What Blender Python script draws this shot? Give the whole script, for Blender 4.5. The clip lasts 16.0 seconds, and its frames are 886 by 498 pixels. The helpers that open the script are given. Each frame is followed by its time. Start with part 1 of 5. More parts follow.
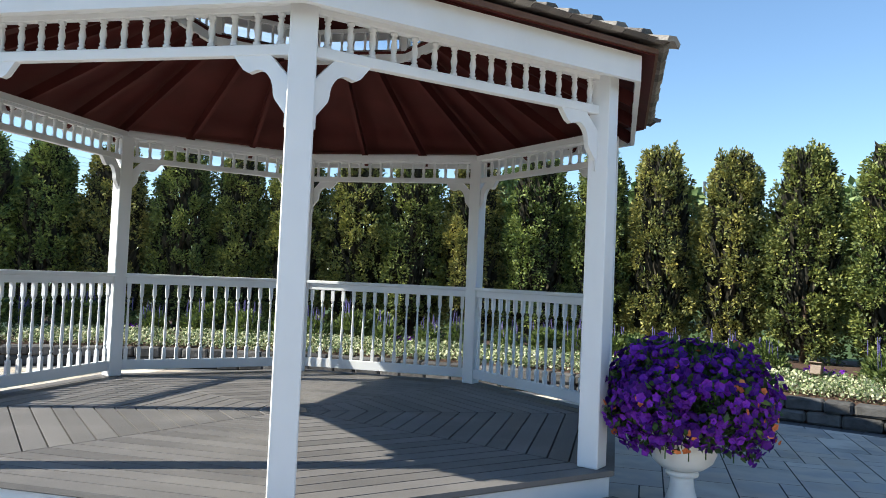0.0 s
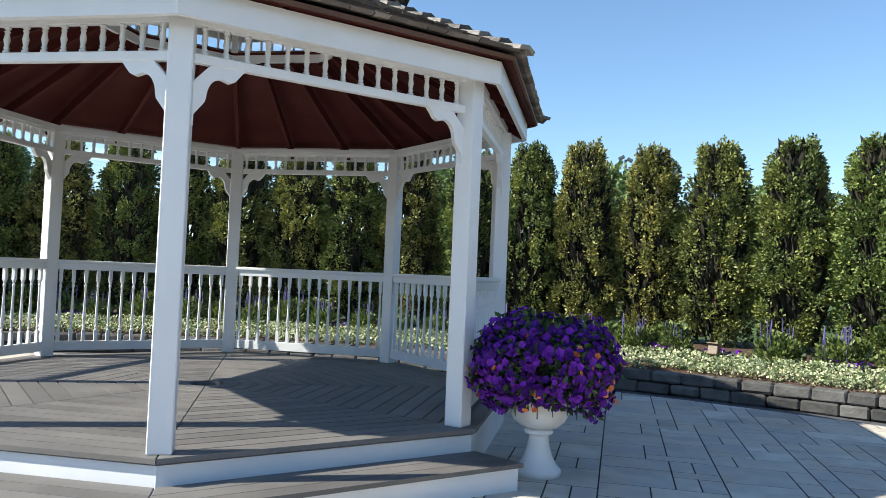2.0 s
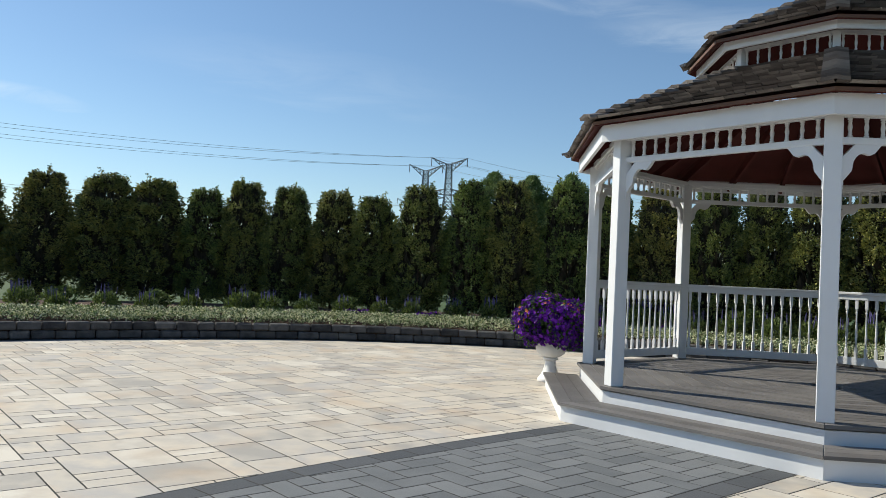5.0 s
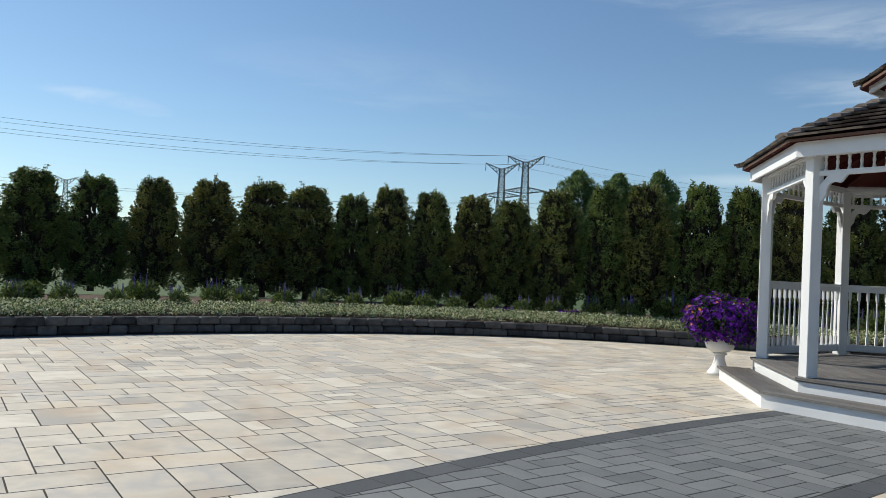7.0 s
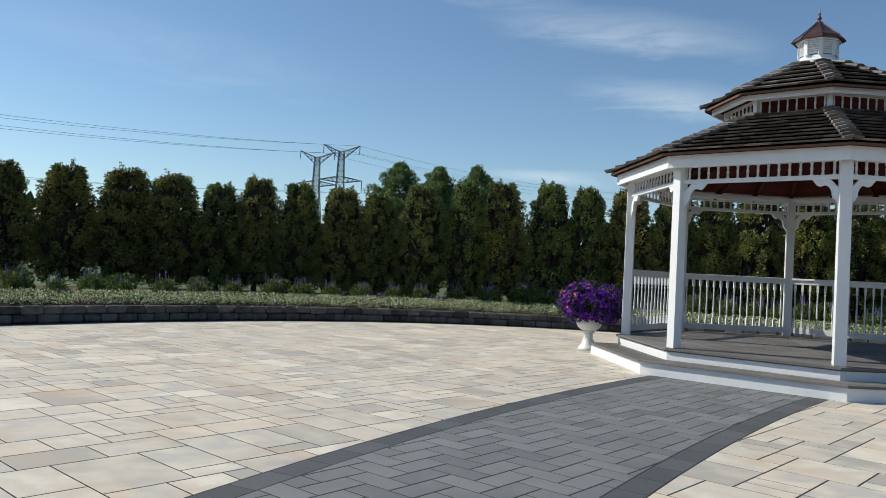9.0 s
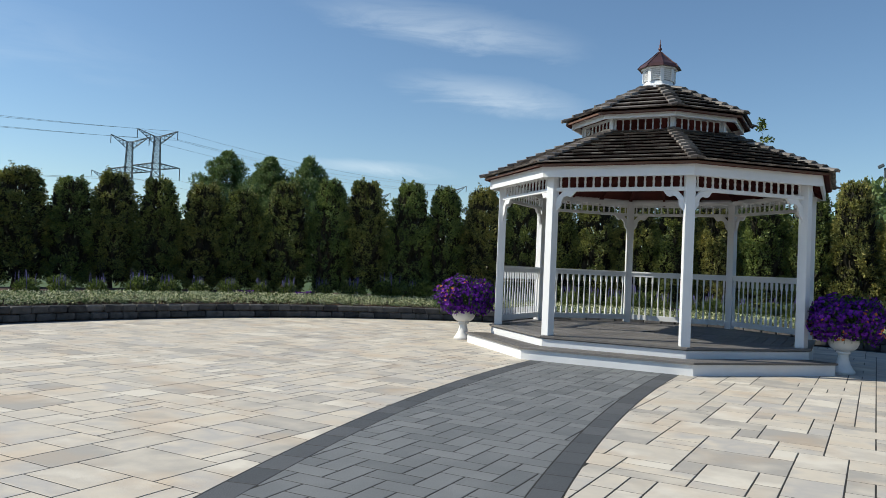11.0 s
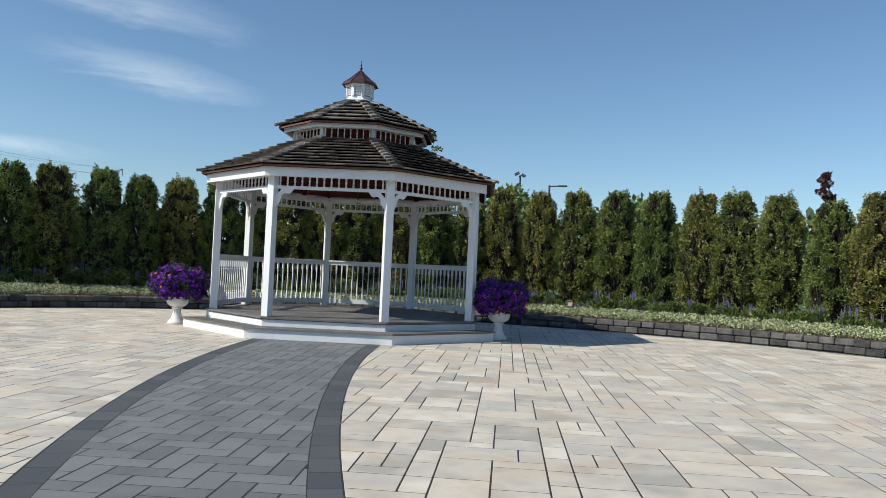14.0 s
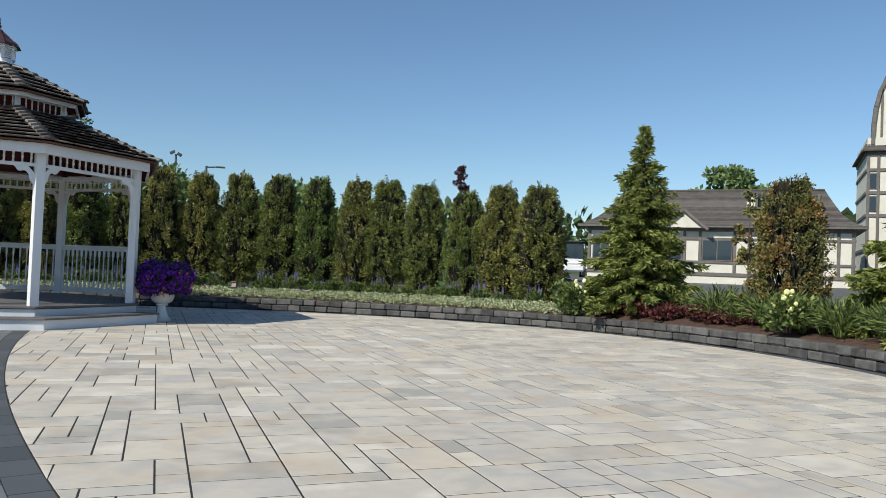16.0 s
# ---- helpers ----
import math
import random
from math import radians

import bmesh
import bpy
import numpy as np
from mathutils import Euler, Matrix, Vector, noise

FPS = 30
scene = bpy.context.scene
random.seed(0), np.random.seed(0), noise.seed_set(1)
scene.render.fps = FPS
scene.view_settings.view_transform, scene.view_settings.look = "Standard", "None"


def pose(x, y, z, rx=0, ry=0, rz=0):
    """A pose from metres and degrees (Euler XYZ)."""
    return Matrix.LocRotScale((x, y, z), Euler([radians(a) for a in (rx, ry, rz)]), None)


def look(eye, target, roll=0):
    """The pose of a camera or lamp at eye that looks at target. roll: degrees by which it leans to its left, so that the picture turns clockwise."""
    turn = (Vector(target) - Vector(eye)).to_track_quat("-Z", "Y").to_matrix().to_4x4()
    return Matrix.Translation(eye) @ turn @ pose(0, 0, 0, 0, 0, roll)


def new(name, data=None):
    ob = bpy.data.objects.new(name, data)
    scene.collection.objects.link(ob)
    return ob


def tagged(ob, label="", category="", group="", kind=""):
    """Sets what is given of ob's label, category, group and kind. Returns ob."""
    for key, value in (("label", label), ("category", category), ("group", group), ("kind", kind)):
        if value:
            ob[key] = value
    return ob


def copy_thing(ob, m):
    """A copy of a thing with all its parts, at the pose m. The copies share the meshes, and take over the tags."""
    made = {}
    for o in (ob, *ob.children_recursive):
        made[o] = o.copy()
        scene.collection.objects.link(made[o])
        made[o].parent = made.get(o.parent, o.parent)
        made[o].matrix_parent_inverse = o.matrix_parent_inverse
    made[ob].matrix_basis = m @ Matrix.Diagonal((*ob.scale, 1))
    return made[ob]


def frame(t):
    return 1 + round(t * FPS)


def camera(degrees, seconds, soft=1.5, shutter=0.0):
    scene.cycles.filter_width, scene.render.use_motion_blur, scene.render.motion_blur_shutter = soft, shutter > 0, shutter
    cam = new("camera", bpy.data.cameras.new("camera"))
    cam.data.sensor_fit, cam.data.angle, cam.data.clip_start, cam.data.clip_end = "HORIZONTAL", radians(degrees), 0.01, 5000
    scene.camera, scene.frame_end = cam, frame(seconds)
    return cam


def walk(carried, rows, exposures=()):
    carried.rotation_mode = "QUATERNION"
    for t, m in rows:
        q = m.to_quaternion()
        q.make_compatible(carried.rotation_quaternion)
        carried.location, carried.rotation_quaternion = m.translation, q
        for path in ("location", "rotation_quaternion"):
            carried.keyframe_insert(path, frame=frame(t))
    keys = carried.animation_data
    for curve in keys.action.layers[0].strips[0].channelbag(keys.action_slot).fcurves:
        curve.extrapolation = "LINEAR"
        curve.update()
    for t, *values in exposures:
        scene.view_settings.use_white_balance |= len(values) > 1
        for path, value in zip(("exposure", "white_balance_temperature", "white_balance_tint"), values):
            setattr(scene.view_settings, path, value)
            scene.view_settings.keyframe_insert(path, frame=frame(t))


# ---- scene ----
cam = camera(59.72, 16.0, soft=0.5)
# seconds, x, y, z, then the turn about x, y, z
ROWS = [
    (0, 2.531, -5.864, 1.436, 92.238, -2.458, 12.851),
    (0.5, 2.704, -5.943, 1.388, 92.261, -2.433, 9.089),
    (1, 2.9, -6.091, 1.383, 92.098, -2.478, 7.167),
    (1.5, 3.114, -6.186, 1.37, 91.998, -2.478, 7.725),
    (2, 3.271, -6.299, 1.363, 91.95, -2.418, 10.831),
    (2.5, 3.335, -6.544, 1.38, 91.902, -2.497, 16.019),
    (3, 3.415, -6.875, 1.384, 91.959, -2.666, 22.394),
    (3.5, 3.429, -7.252, 1.369, 92.019, -2.757, 29.347),
    (4, 3.502, -7.707, 1.332, 91.978, -2.821, 36.479),
    (4.5, 3.578, -8.176, 1.321, 91.994, -2.76, 43.119),
    (5, 3.566, -8.61, 1.317, 91.967, -2.771, 49.055),
    (5.5, 3.524, -9.047, 1.319, 91.889, -2.791, 53.404),
    (6, 3.501, -9.514, 1.319, 91.774, -2.78, 55.513),
    (6.5, 3.485, -9.993, 1.312, 91.654, -2.766, 55.731),
    (7, 3.461, -10.466, 1.291, 91.559, -2.775, 54.407),
    (7.5, 3.415, -10.913, 1.252, 91.521, -2.836, 51.89),
    (8, 3.368, -11.34, 1.225, 91.517, -2.915, 48.553),
    (8.5, 3.351, -11.764, 1.242, 91.505, -2.96, 44.539),
    (9, 3.261, -12.166, 1.218, 91.462, -2.91, 40.394),
    (9.5, 3.132, -12.531, 1.197, 91.402, -2.796, 36.531),
    (10, 3.015, -12.855, 1.214, 91.352, -2.669, 33.214),
    (10.5, 2.932, -13.153, 1.249, 91.327, -2.555, 30.22),
    (11, 2.902, -13.442, 1.285, 91.342, -2.481, 27.328),
    (11.5, 2.949, -13.738, 1.304, 91.414, -2.475, 24.319),
    (12, 2.984, -14.068, 1.301, 91.519, -2.511, 21.115),
    (12.5, 2.908, -14.452, 1.283, 91.622, -2.55, 17.788),
    (13, 2.775, -14.791, 1.274, 91.706, -2.573, 13.646),
    (13.5, 2.672, -15.099, 1.235, 91.697, -2.596, 8.325),
    (14, 2.574, -15.271, 1.207, 91.727, -2.629, 2.786),
    (14.5, 2.429, -15.438, 1.145, 91.728, -2.535, -3.305),
    (15, 2.353, -15.571, 1.132, 91.703, -2.451, -9.494),
    (15.5, 2.313, -15.733, 1.128, 91.635, -2.358, -15.76),
    (16, 2.298, -15.867, 1.127, 91.591, -2.212, -22.347),
]
EXPOSURE = [(0.0, 1.02, 6500, 5), (2.0, 0.98, 6500, 5), (3.5, 0.66, 6550, 5), (4.5, 0.38, 6650, 5), (5.0, 0.2, 6650, 5), (8.0, 0.08, 6600, 5), (12.5, 0.2, 6500, 5), (16.0, 0.1, 6400, 5)]
walk(cam, [(t, pose(*m)) for t, *m in ROWS], EXPOSURE)

# ---- world, sun ----
SUN = Vector((-1.13, -0.48, 1.0)).normalized()
world = bpy.data.worlds.new("sky")
scene.world = world
world.use_nodes = True


def link(nt, a, b):
    nt.links.new(a, b)


def build_sky():
    nt = world.node_tree
    nt.nodes.clear()
    out_node = nt.nodes.new("ShaderNodeOutputWorld")
    bg = nt.nodes.new("ShaderNodeBackground")
    sky = nt.nodes.new("ShaderNodeTexSky")
    sky.sky_type, sky.sun_disc = "NISHITA", False
    sky.sun_elevation = math.asin(SUN.z)
    sky.sun_rotation = math.atan2(SUN.x, SUN.y)
    sky.air_density, sky.dust_density, sky.ozone_density = 1.0, 0.15, 4.5
    bg.inputs["Strength"].default_value = 0.107
    # thin cirrus: wind-drawn streaks at their bearing, height, half length, half width (degrees) and density
    co = nt.nodes.new("ShaderNodeTexCoord")
    mp = nt.nodes.new("ShaderNodeMapping")
    mp.inputs["Rotation"].default_value = (0.0, 0.0, radians(-28))
    mp.inputs["Scale"].default_value = (5.0, 5.0, 26.0)
    link(nt, co.outputs["Generated"], mp.inputs["Vector"])

    def math_node(op, a, b=None):
        n = nt.nodes.new("ShaderNodeMath")
        n.operation = op
        for k, v in enumerate((a, b)):
            if v is None:
                continue
            if isinstance(v, (int, float)):
                n.inputs[k].default_value = v
            else:
                link(nt, v, n.inputs[k])
        return n.outputs[0]

    def dot(v):
        n = nt.nodes.new("ShaderNodeVectorMath")
        n.operation = "DOT_PRODUCT"
        n.inputs[1].default_value = v
        link(nt, co.outputs["Generated"], n.inputs[0])
        return n.outputs["Value"]

    wisp = nt.nodes.new("ShaderNodeTexNoise")
    wisp.inputs["Scale"].default_value, wisp.inputs["Detail"].default_value, wisp.inputs["Roughness"].default_value = 1.6, 8.0, 0.6
    wisp.inputs["Distortion"].default_value = 0.6
    link(nt, mp.outputs["Vector"], wisp.inputs["Vector"])
    ragged = math_node("MULTIPLY", math_node("SUBTRACT", wisp.outputs[0], 0.5), 1.5)
    cover = None
    for az, el, tilt, hl, hw, amount in ((118.0, 17.5, -6.0, 11.5, 1.7, 0.30), (114.5, 12.7, -5.5, 8.5, 1.6, 0.36), (122.5, 7.1, -2.0, 6.5, 0.75, 0.36),
                                         (168.5, 10.4, -5.0, 4.5, 0.7, 0.45), (128.0, 19.6, -6.0, 9.0, 1.1, 0.22), (150.0, 14.0, -4.0, 14.0, 2.6, 0.10)):
        a, e = radians(az), radians(el)
        out = Vector((math.cos(a) * math.cos(e), math.sin(a) * math.cos(e), math.sin(e)))
        right = Vector((math.sin(a), -math.cos(a), 0))
        up = right.cross(out)
        along = right * math.cos(radians(tilt)) + up * math.sin(radians(tilt))
        across = up * math.cos(radians(tilt)) - right * math.sin(radians(tilt))
        u = math_node("MULTIPLY", dot(along), 1 / math.sin(radians(hl)))
        v = math_node("ADD", math_node("MULTIPLY", math_node("SUBTRACT", dot(across), across.dot(out)), 1 / math.sin(radians(hw))), ragged)
        d = math_node("ADD", math_node("MULTIPLY", u, u), math_node("MULTIPLY", v, v))
        near = math_node("MULTIPLY", math_node("GREATER_THAN", dot(out), 0.5), amount)
        soft_edge = math_node("MULTIPLY", math_node("POWER", math_node("MAXIMUM", math_node("SUBTRACT", 1.0, d), 0.0), 1.4), near)
        cover = soft_edge if cover is None else math_node("MAXIMUM", cover, soft_edge)
    thin = nt.nodes.new("ShaderNodeMapRange")
    thin.inputs["From Min"].default_value, thin.inputs["From Max"].default_value = 0.28, 0.62
    link(nt, wisp.outputs[0], thin.inputs["Value"])
    mix = nt.nodes.new("ShaderNodeMix")
    mix.data_type = "RGBA"
    mix.inputs["B"].default_value = (7.5, 8.2, 9.0, 1)
    link(nt, math_node("MULTIPLY", cover, thin.outputs[0]), mix.inputs["Factor"])
    link(nt, sky.outputs[0], mix.inputs["A"])
    link(nt, mix.outputs["Result"], bg.inputs["Color"])
    link(nt, bg.outputs[0], out_node.inputs["Surface"])


build_sky()
sun_data = bpy.data.lights.new("sun", "SUN")
sun_data.energy, sun_data.angle, sun_data.color = 4.7, radians(0.55), (1.0, 0.93, 0.82)
sun = new("sun", sun_data)
sun.matrix_world = look(SUN * 60, (0, 0, 0))


# ---- materials ----
def material(name, c1, c2, scale=4.0, rough=0.7, metal=0.0, bump=0.2, bump_scale=60.0, spread=0.0, stretch=(1, 1, 1),
             spec=0.5, stain=None, stain_amount=0.0, stain_scale=0.7, ramp=None, translucent=0.0, coords="Object", tint=None):
    """Two colours over noise at two scales, a random shift from piece to piece, stains and fine relief."""
    m = bpy.data.materials.new(name)
    m.use_nodes = True
    nt = m.node_tree
    b = nt.nodes["Principled BSDF"]
    b.inputs["Roughness"].default_value, b.inputs["Metallic"].default_value = rough, metal
    b.inputs["Specular IOR Level"].default_value = spec
    co = nt.nodes.new("ShaderNodeTexCoord")
    mp = nt.nodes.new("ShaderNodeMapping")
    mp.inputs["Scale"].default_value = stretch
    src = None if coords == "World" else co.outputs[coords]
    info = nt.nodes.new("ShaderNodeObjectInfo")
    geo = nt.nodes.new("ShaderNodeNewGeometry")
    link(nt, geo.outputs["Position"] if src is None else src, mp.inputs["Vector"])
    n1 = nt.nodes.new("ShaderNodeTexNoise")
    n1.inputs["Scale"].default_value, n1.inputs["Detail"].default_value = scale, 5.0
    link(nt, mp.outputs[0], n1.inputs["Vector"])
    add = nt.nodes.new("ShaderNodeMath")
    link(nt, info.outputs["Random"], add.inputs[0])
    link(nt, geo.outputs["Random Per Island"], add.inputs[1])
    fr = nt.nodes.new("ShaderNodeMath")
    fr.operation = "FRACT"
    link(nt, add.outputs[0], fr.inputs[0])
    mixf = nt.nodes.new("ShaderNodeMix")
    mixf.inputs["Factor"].default_value = spread
    link(nt, n1.outputs[0], mixf.inputs["A"])
    link(nt, fr.outputs[0], mixf.inputs["B"])
    rp = nt.nodes.new("ShaderNodeValToRGB")
    els = rp.color_ramp.elements
    els[0].position, els[1].position = 0.25, 0.75
    els[0].color, els[1].color = (*c1, 1), (*c2, 1)
    for pos, c in ramp or ():
        e = els.new(pos)
        e.color = (*c, 1)
    link(nt, mixf.outputs["Result"], rp.inputs["Fac"])
    colour = rp.outputs["Color"]
    if stain:
        n3 = nt.nodes.new("ShaderNodeTexNoise")
        n3.inputs["Scale"].default_value, n3.inputs["Detail"].default_value = stain_scale, 6.0
        link(nt, geo.outputs["Position"], n3.inputs["Vector"])
        r3 = nt.nodes.new("ShaderNodeMapRange")
        r3.inputs["From Min"].default_value, r3.inputs["From Max"].default_value = 0.5, 0.72
        r3.inputs["To Max"].default_value = stain_amount
        link(nt, n3.outputs[0], r3.inputs["Value"])
        mx = nt.nodes.new("ShaderNodeMix")
        mx.data_type = "RGBA"
        mx.inputs["B"].default_value = (*stain, 1)
        link(nt, r3.outputs[0], mx.inputs["Factor"])
        link(nt, colour, mx.inputs["A"])
        colour = mx.outputs["Result"]
    if tint:
        # the whole plant leans towards another hue, each to its own degree
        mt = nt.nodes.new("ShaderNodeMix")
        mt.data_type, mt.blend_type = "RGBA", "MULTIPLY"
        mt.inputs["B"].default_value = (*tint, 1)
        link(nt, info.outputs["Random"], mt.inputs["Factor"])
        link(nt, colour, mt.inputs["A"])
        colour = mt.outputs["Result"]
    link(nt, colour, b.inputs["Base Color"])
    if bump:
        n2 = nt.nodes.new("ShaderNodeTexNoise")
        n2.inputs["Scale"].default_value, n2.inputs["Detail"].default_value = bump_scale, 3.0
        link(nt, mp.outputs[0], n2.inputs["Vector"])
        bp = nt.nodes.new("ShaderNodeBump")
        bp.inputs["Strength"].default_value, bp.inputs["Distance"].default_value = bump, 0.01
        link(nt, n2.outputs[0], bp.inputs["Height"])
        link(nt, bp.outputs[0], b.inputs["Normal"])
    if translucent:
        tr = nt.nodes.new("ShaderNodeBsdfTranslucent")
        ms = nt.nodes.new("ShaderNodeMixShader")
        ms.inputs[0].default_value = translucent
        link(nt, colour, tr.inputs["Color"])
        link(nt, b.outputs[0], ms.inputs[1])
        link(nt, tr.outputs[0], ms.inputs[2])
        link(nt, ms.outputs[0], nt.nodes["Material Output"].inputs["Surface"])
    return m


WHITE = material("white_paint", (0.70, 0.715, 0.74), (0.77, 0.78, 0.79), 3.0, 0.45, bump=0.03, bump_scale=60, stretch=(1, 1, 0.3), stain=(0.55, 0.53, 0.48), stain_amount=0.18, stain_scale=1.7)
DECK = material("composite_decking", (0.105, 0.098, 0.094), (0.165, 0.155, 0.150), 2.0, 0.55, bump=0.25, bump_scale=120, spread=0.45, stain=(0.24, 0.225, 0.21), stain_amount=0.35, stain_scale=2.5)
NOSING = material("dark_board_edge", (0.07, 0.066, 0.066), (0.10, 0.095, 0.092), 3.0, 0.6, bump=0.2)
SHINGLE = material("weathered_cedar_shingle", (0.078, 0.068, 0.063), (0.25, 0.225, 0.205), 7.0, 0.5, bump=0.5, bump_scale=60, spread=0.6, ramp=[(0.5, (0.14, 0.12, 0.11))])
EDGE = material("brown_drip_edge", (0.09, 0.042, 0.025), (0.145, 0.07, 0.04), 5.0, 0.6)
MAROON = material("maroon_ceiling_boards", (0.052, 0.010, 0.009), (0.082, 0.017, 0.015), 3.0, 0.7, bump=0.15, spec=0.15)
BEAM = material("maroon_rafter", (0.055, 0.012, 0.011), (0.085, 0.018, 0.016), 3.0, 0.7, spec=0.15)
SLAB = material("cream_concrete_slab", (0.37, 0.345, 0.31), (0.65, 0.60, 0.515), 2.6, 0.75, bump=0.15, bump_scale=55, spread=0.5, coords="World",
                ramp=[(0.38, (0.545, 0.495, 0.42)), (0.47, (0.44, 0.415, 0.385)), (0.56, (0.60, 0.535, 0.44)), (0.66, (0.51, 0.465, 0.40))], stain=(0.52, 0.37, 0.23), stain_amount=0.42, stain_scale=1.6)
PATHSTONE = material("dark_grey_paver", (0.118, 0.127, 0.134), (0.185, 0.194, 0.20), 2.2, 0.75, bump=0.5, bump_scale=90, spread=0.45, coords="World", stain=(0.22, 0.225, 0.23), stain_amount=0.35, stain_scale=2.0)
BANDSTONE = material("charcoal_band_paver", (0.06, 0.065, 0.072), (0.092, 0.097, 0.105), 2.2, 0.75, bump=0.4, bump_scale=90, spread=0.5, coords="World")
JOINT = material("joint_sand", (0.016, 0.015, 0.013), (0.03, 0.028, 0.025), 20.0, 0.9)
KERB = material("tumbled_wall_block", (0.030, 0.030, 0.032), (0.135, 0.13, 0.126), 7.0, 0.95, bump=1.0, bump_scale=24, spread=0.42, coords="World", stain=(0.035, 0.034, 0.032), stain_amount=0.7, stain_scale=5.0)
MULCH = material("bark_mulch", (0.03, 0.017, 0.012), (0.115, 0.062, 0.04), 28.0, 0.95, bump=1.0, bump_scale=50, coords="World")
LAWN = material("lawn", (0.028, 0.058, 0.012), (0.06, 0.105, 0.022), 3.0, 0.9, bump=0.6, bump_scale=30, coords="World", stain=(0.09, 0.12, 0.03), stain_amount=0.4, stain_scale=0.3)
ARBOR = material("arborvitae_foliage", (0.032, 0.052, 0.017), (0.44, 0.385, 0.10), 2.3, 0.55, bump=0.0, spread=0.34, coords="World", translucent=0.12, ramp=[(0.46, (0.165, 0.18, 0.05)), (0.965, (0.28, 0.16, 0.05))], tint=(0.66, 0.92, 0.86))
# dead twigs coloured near black, standing in for the shade between the tufts
TWIG_SHADE = material("dead_twigs_and_inner_shade", (0.016, 0.016, 0.010), (0.046, 0.040, 0.024), 8.0, 0.9, bump=0.0, spread=0.6)
BARK = material("brown_bark", (0.07, 0.045, 0.03), (0.14, 0.10, 0.07), 14.0, 0.9, bump=0.8, bump_scale=40, stretch=(1, 1, 0.25))


# ---- building helpers ----
def mesh_object(name, verts, faces, mat, parent=None, label="", smooth=False):
    me = bpy.data.meshes.new(name)
    me.from_pydata([tuple(v) for v in verts], [], faces)
    me.materials.append(mat)
    if smooth:
        me.polygons.foreach_set("use_smooth", [True] * len(me.polygons))
    me.update()
    ob = new(name, me)
    if parent:
        ob.parent = parent
    if label:
        ob["label"] = label
    return ob


def part(name, bm, mat, parent=None, label="", smooth=False):
    me = bpy.data.meshes.new(name)
    bm.to_mesh(me)
    bm.free()
    me.materials.append(mat)
    if smooth:
        me.polygons.foreach_set("use_smooth", [True] * len(me.polygons))
    ob = new(name, me)
    if parent:
        ob.parent = parent
    if label:
        ob["label"] = label
    return ob


def share(name, me, m, parent):
    ob = new(name, me)
    ob.parent = parent
    ob.matrix_basis = m
    return ob


def group_base(name, at=(0, 0, 0), turn=0):
    ob = new(name)
    ob.empty_display_size = 0.2
    ob.matrix_basis = pose(*at, 0, 0, turn)
    return ob


def add_box(bm, size, at=(0, 0, 0), turn=None, bevel=0.0):
    r = bmesh.ops.create_cube(bm, size=1)
    vs = r["verts"]
    bmesh.ops.scale(bm, vec=size, verts=vs)
    if bevel:
        es = list({e for v in vs for e in v.link_edges})
        vs = list({v for f in bmesh.ops.bevel(bm, geom=es, offset=bevel, segments=1, affect="EDGES")["faces"] for v in f.verts} | {v for v in vs if v.is_valid})
    m = Matrix.Translation(at) @ (turn or Matrix())
    bmesh.ops.transform(bm, matrix=m, verts=vs)
    return vs


def add_lathe(bm, profile, n=12, at=(0, 0, 0), turn=None):
    """A turned shape from (radius, height) pairs."""
    rings = []
    m = Matrix.Translation(at) @ (turn or Matrix())
    for r, z in profile:
        rings.append([bm.verts.new(m @ Vector((r * math.cos(2 * math.pi * k / n), r * math.sin(2 * math.pi * k / n), z))) for k in range(n)])
    for a, b in zip(rings, rings[1:]):
        for k in range(n):
            bm.faces.new((a[k], a[(k + 1) % n], b[(k + 1) % n], b[k]))
    bm.faces.new(rings[0][::-1])
    bm.faces.new(rings[-1])


def tube(bm, a, b, r, n=6, r2=None):
    a, b = Vector(a), Vector(b)
    v = b - a
    add_lathe(bm, [(r, 0), (r if r2 is None else r2, v.length)], n, a, v.to_track_quat("Z", "Y").to_matrix().to_4x4())


def add_prism(bm, poly, z0, z1, chamfer=0.0, m=None):
    """An upright prism over a flat polygon that runs counter-clockwise."""
    m = m or Matrix()
    n = len(poly)
    c = Vector((sum(p[0] for p in poly) / n, sum(p[1] for p in poly) / n))
    levels = [(z0, 0.0), (z1 - chamfer, 0.0), (z1, chamfer)] if chamfer else [(z0, 0.0), (z1, 0.0)]
    rings = []
    for z, inset in levels:
        ring = []
        for p in poly:
            d = c - Vector(p[:2])
            q = Vector(p[:2]) + (d.normalized() * min(inset * 1.4, d.length * 0.5) if d.length > 1e-6 else d)
            ring.append(bm.verts.new(m @ Vector((q.x, q.y, z))))
        rings.append(ring)
    for a, b in zip(rings, rings[1:]):
        for k in range(n):
            bm.faces.new((a[k], a[(k + 1) % n], b[(k + 1) % n], b[k]))
    bm.faces.new(rings[-1])
    bm.faces.new(rings[0][::-1])


def clip(poly, px, py, nx, ny):
    """The part of a flat polygon on the side of the line through (px, py) to which (nx, ny) points."""
    out = []
    for k, a in enumerate(poly):
        b = poly[(k + 1) % len(poly)]
        da, db = (a[0] - px) * nx + (a[1] - py) * ny, (b[0] - px) * nx + (b[1] - py) * ny
        if da >= 0:
            out.append(a)
        if (da >= 0) != (db >= 0):
            s = da / (da - db)
            out.append((a[0] + s * (b[0] - a[0]), a[1] + s * (b[1] - a[1])))
    return out


def area(poly):
    return 0.5 * sum(a[0] * b[1] - b[0] * a[1] for a, b in zip(poly, poly[1:] + poly[:1]))


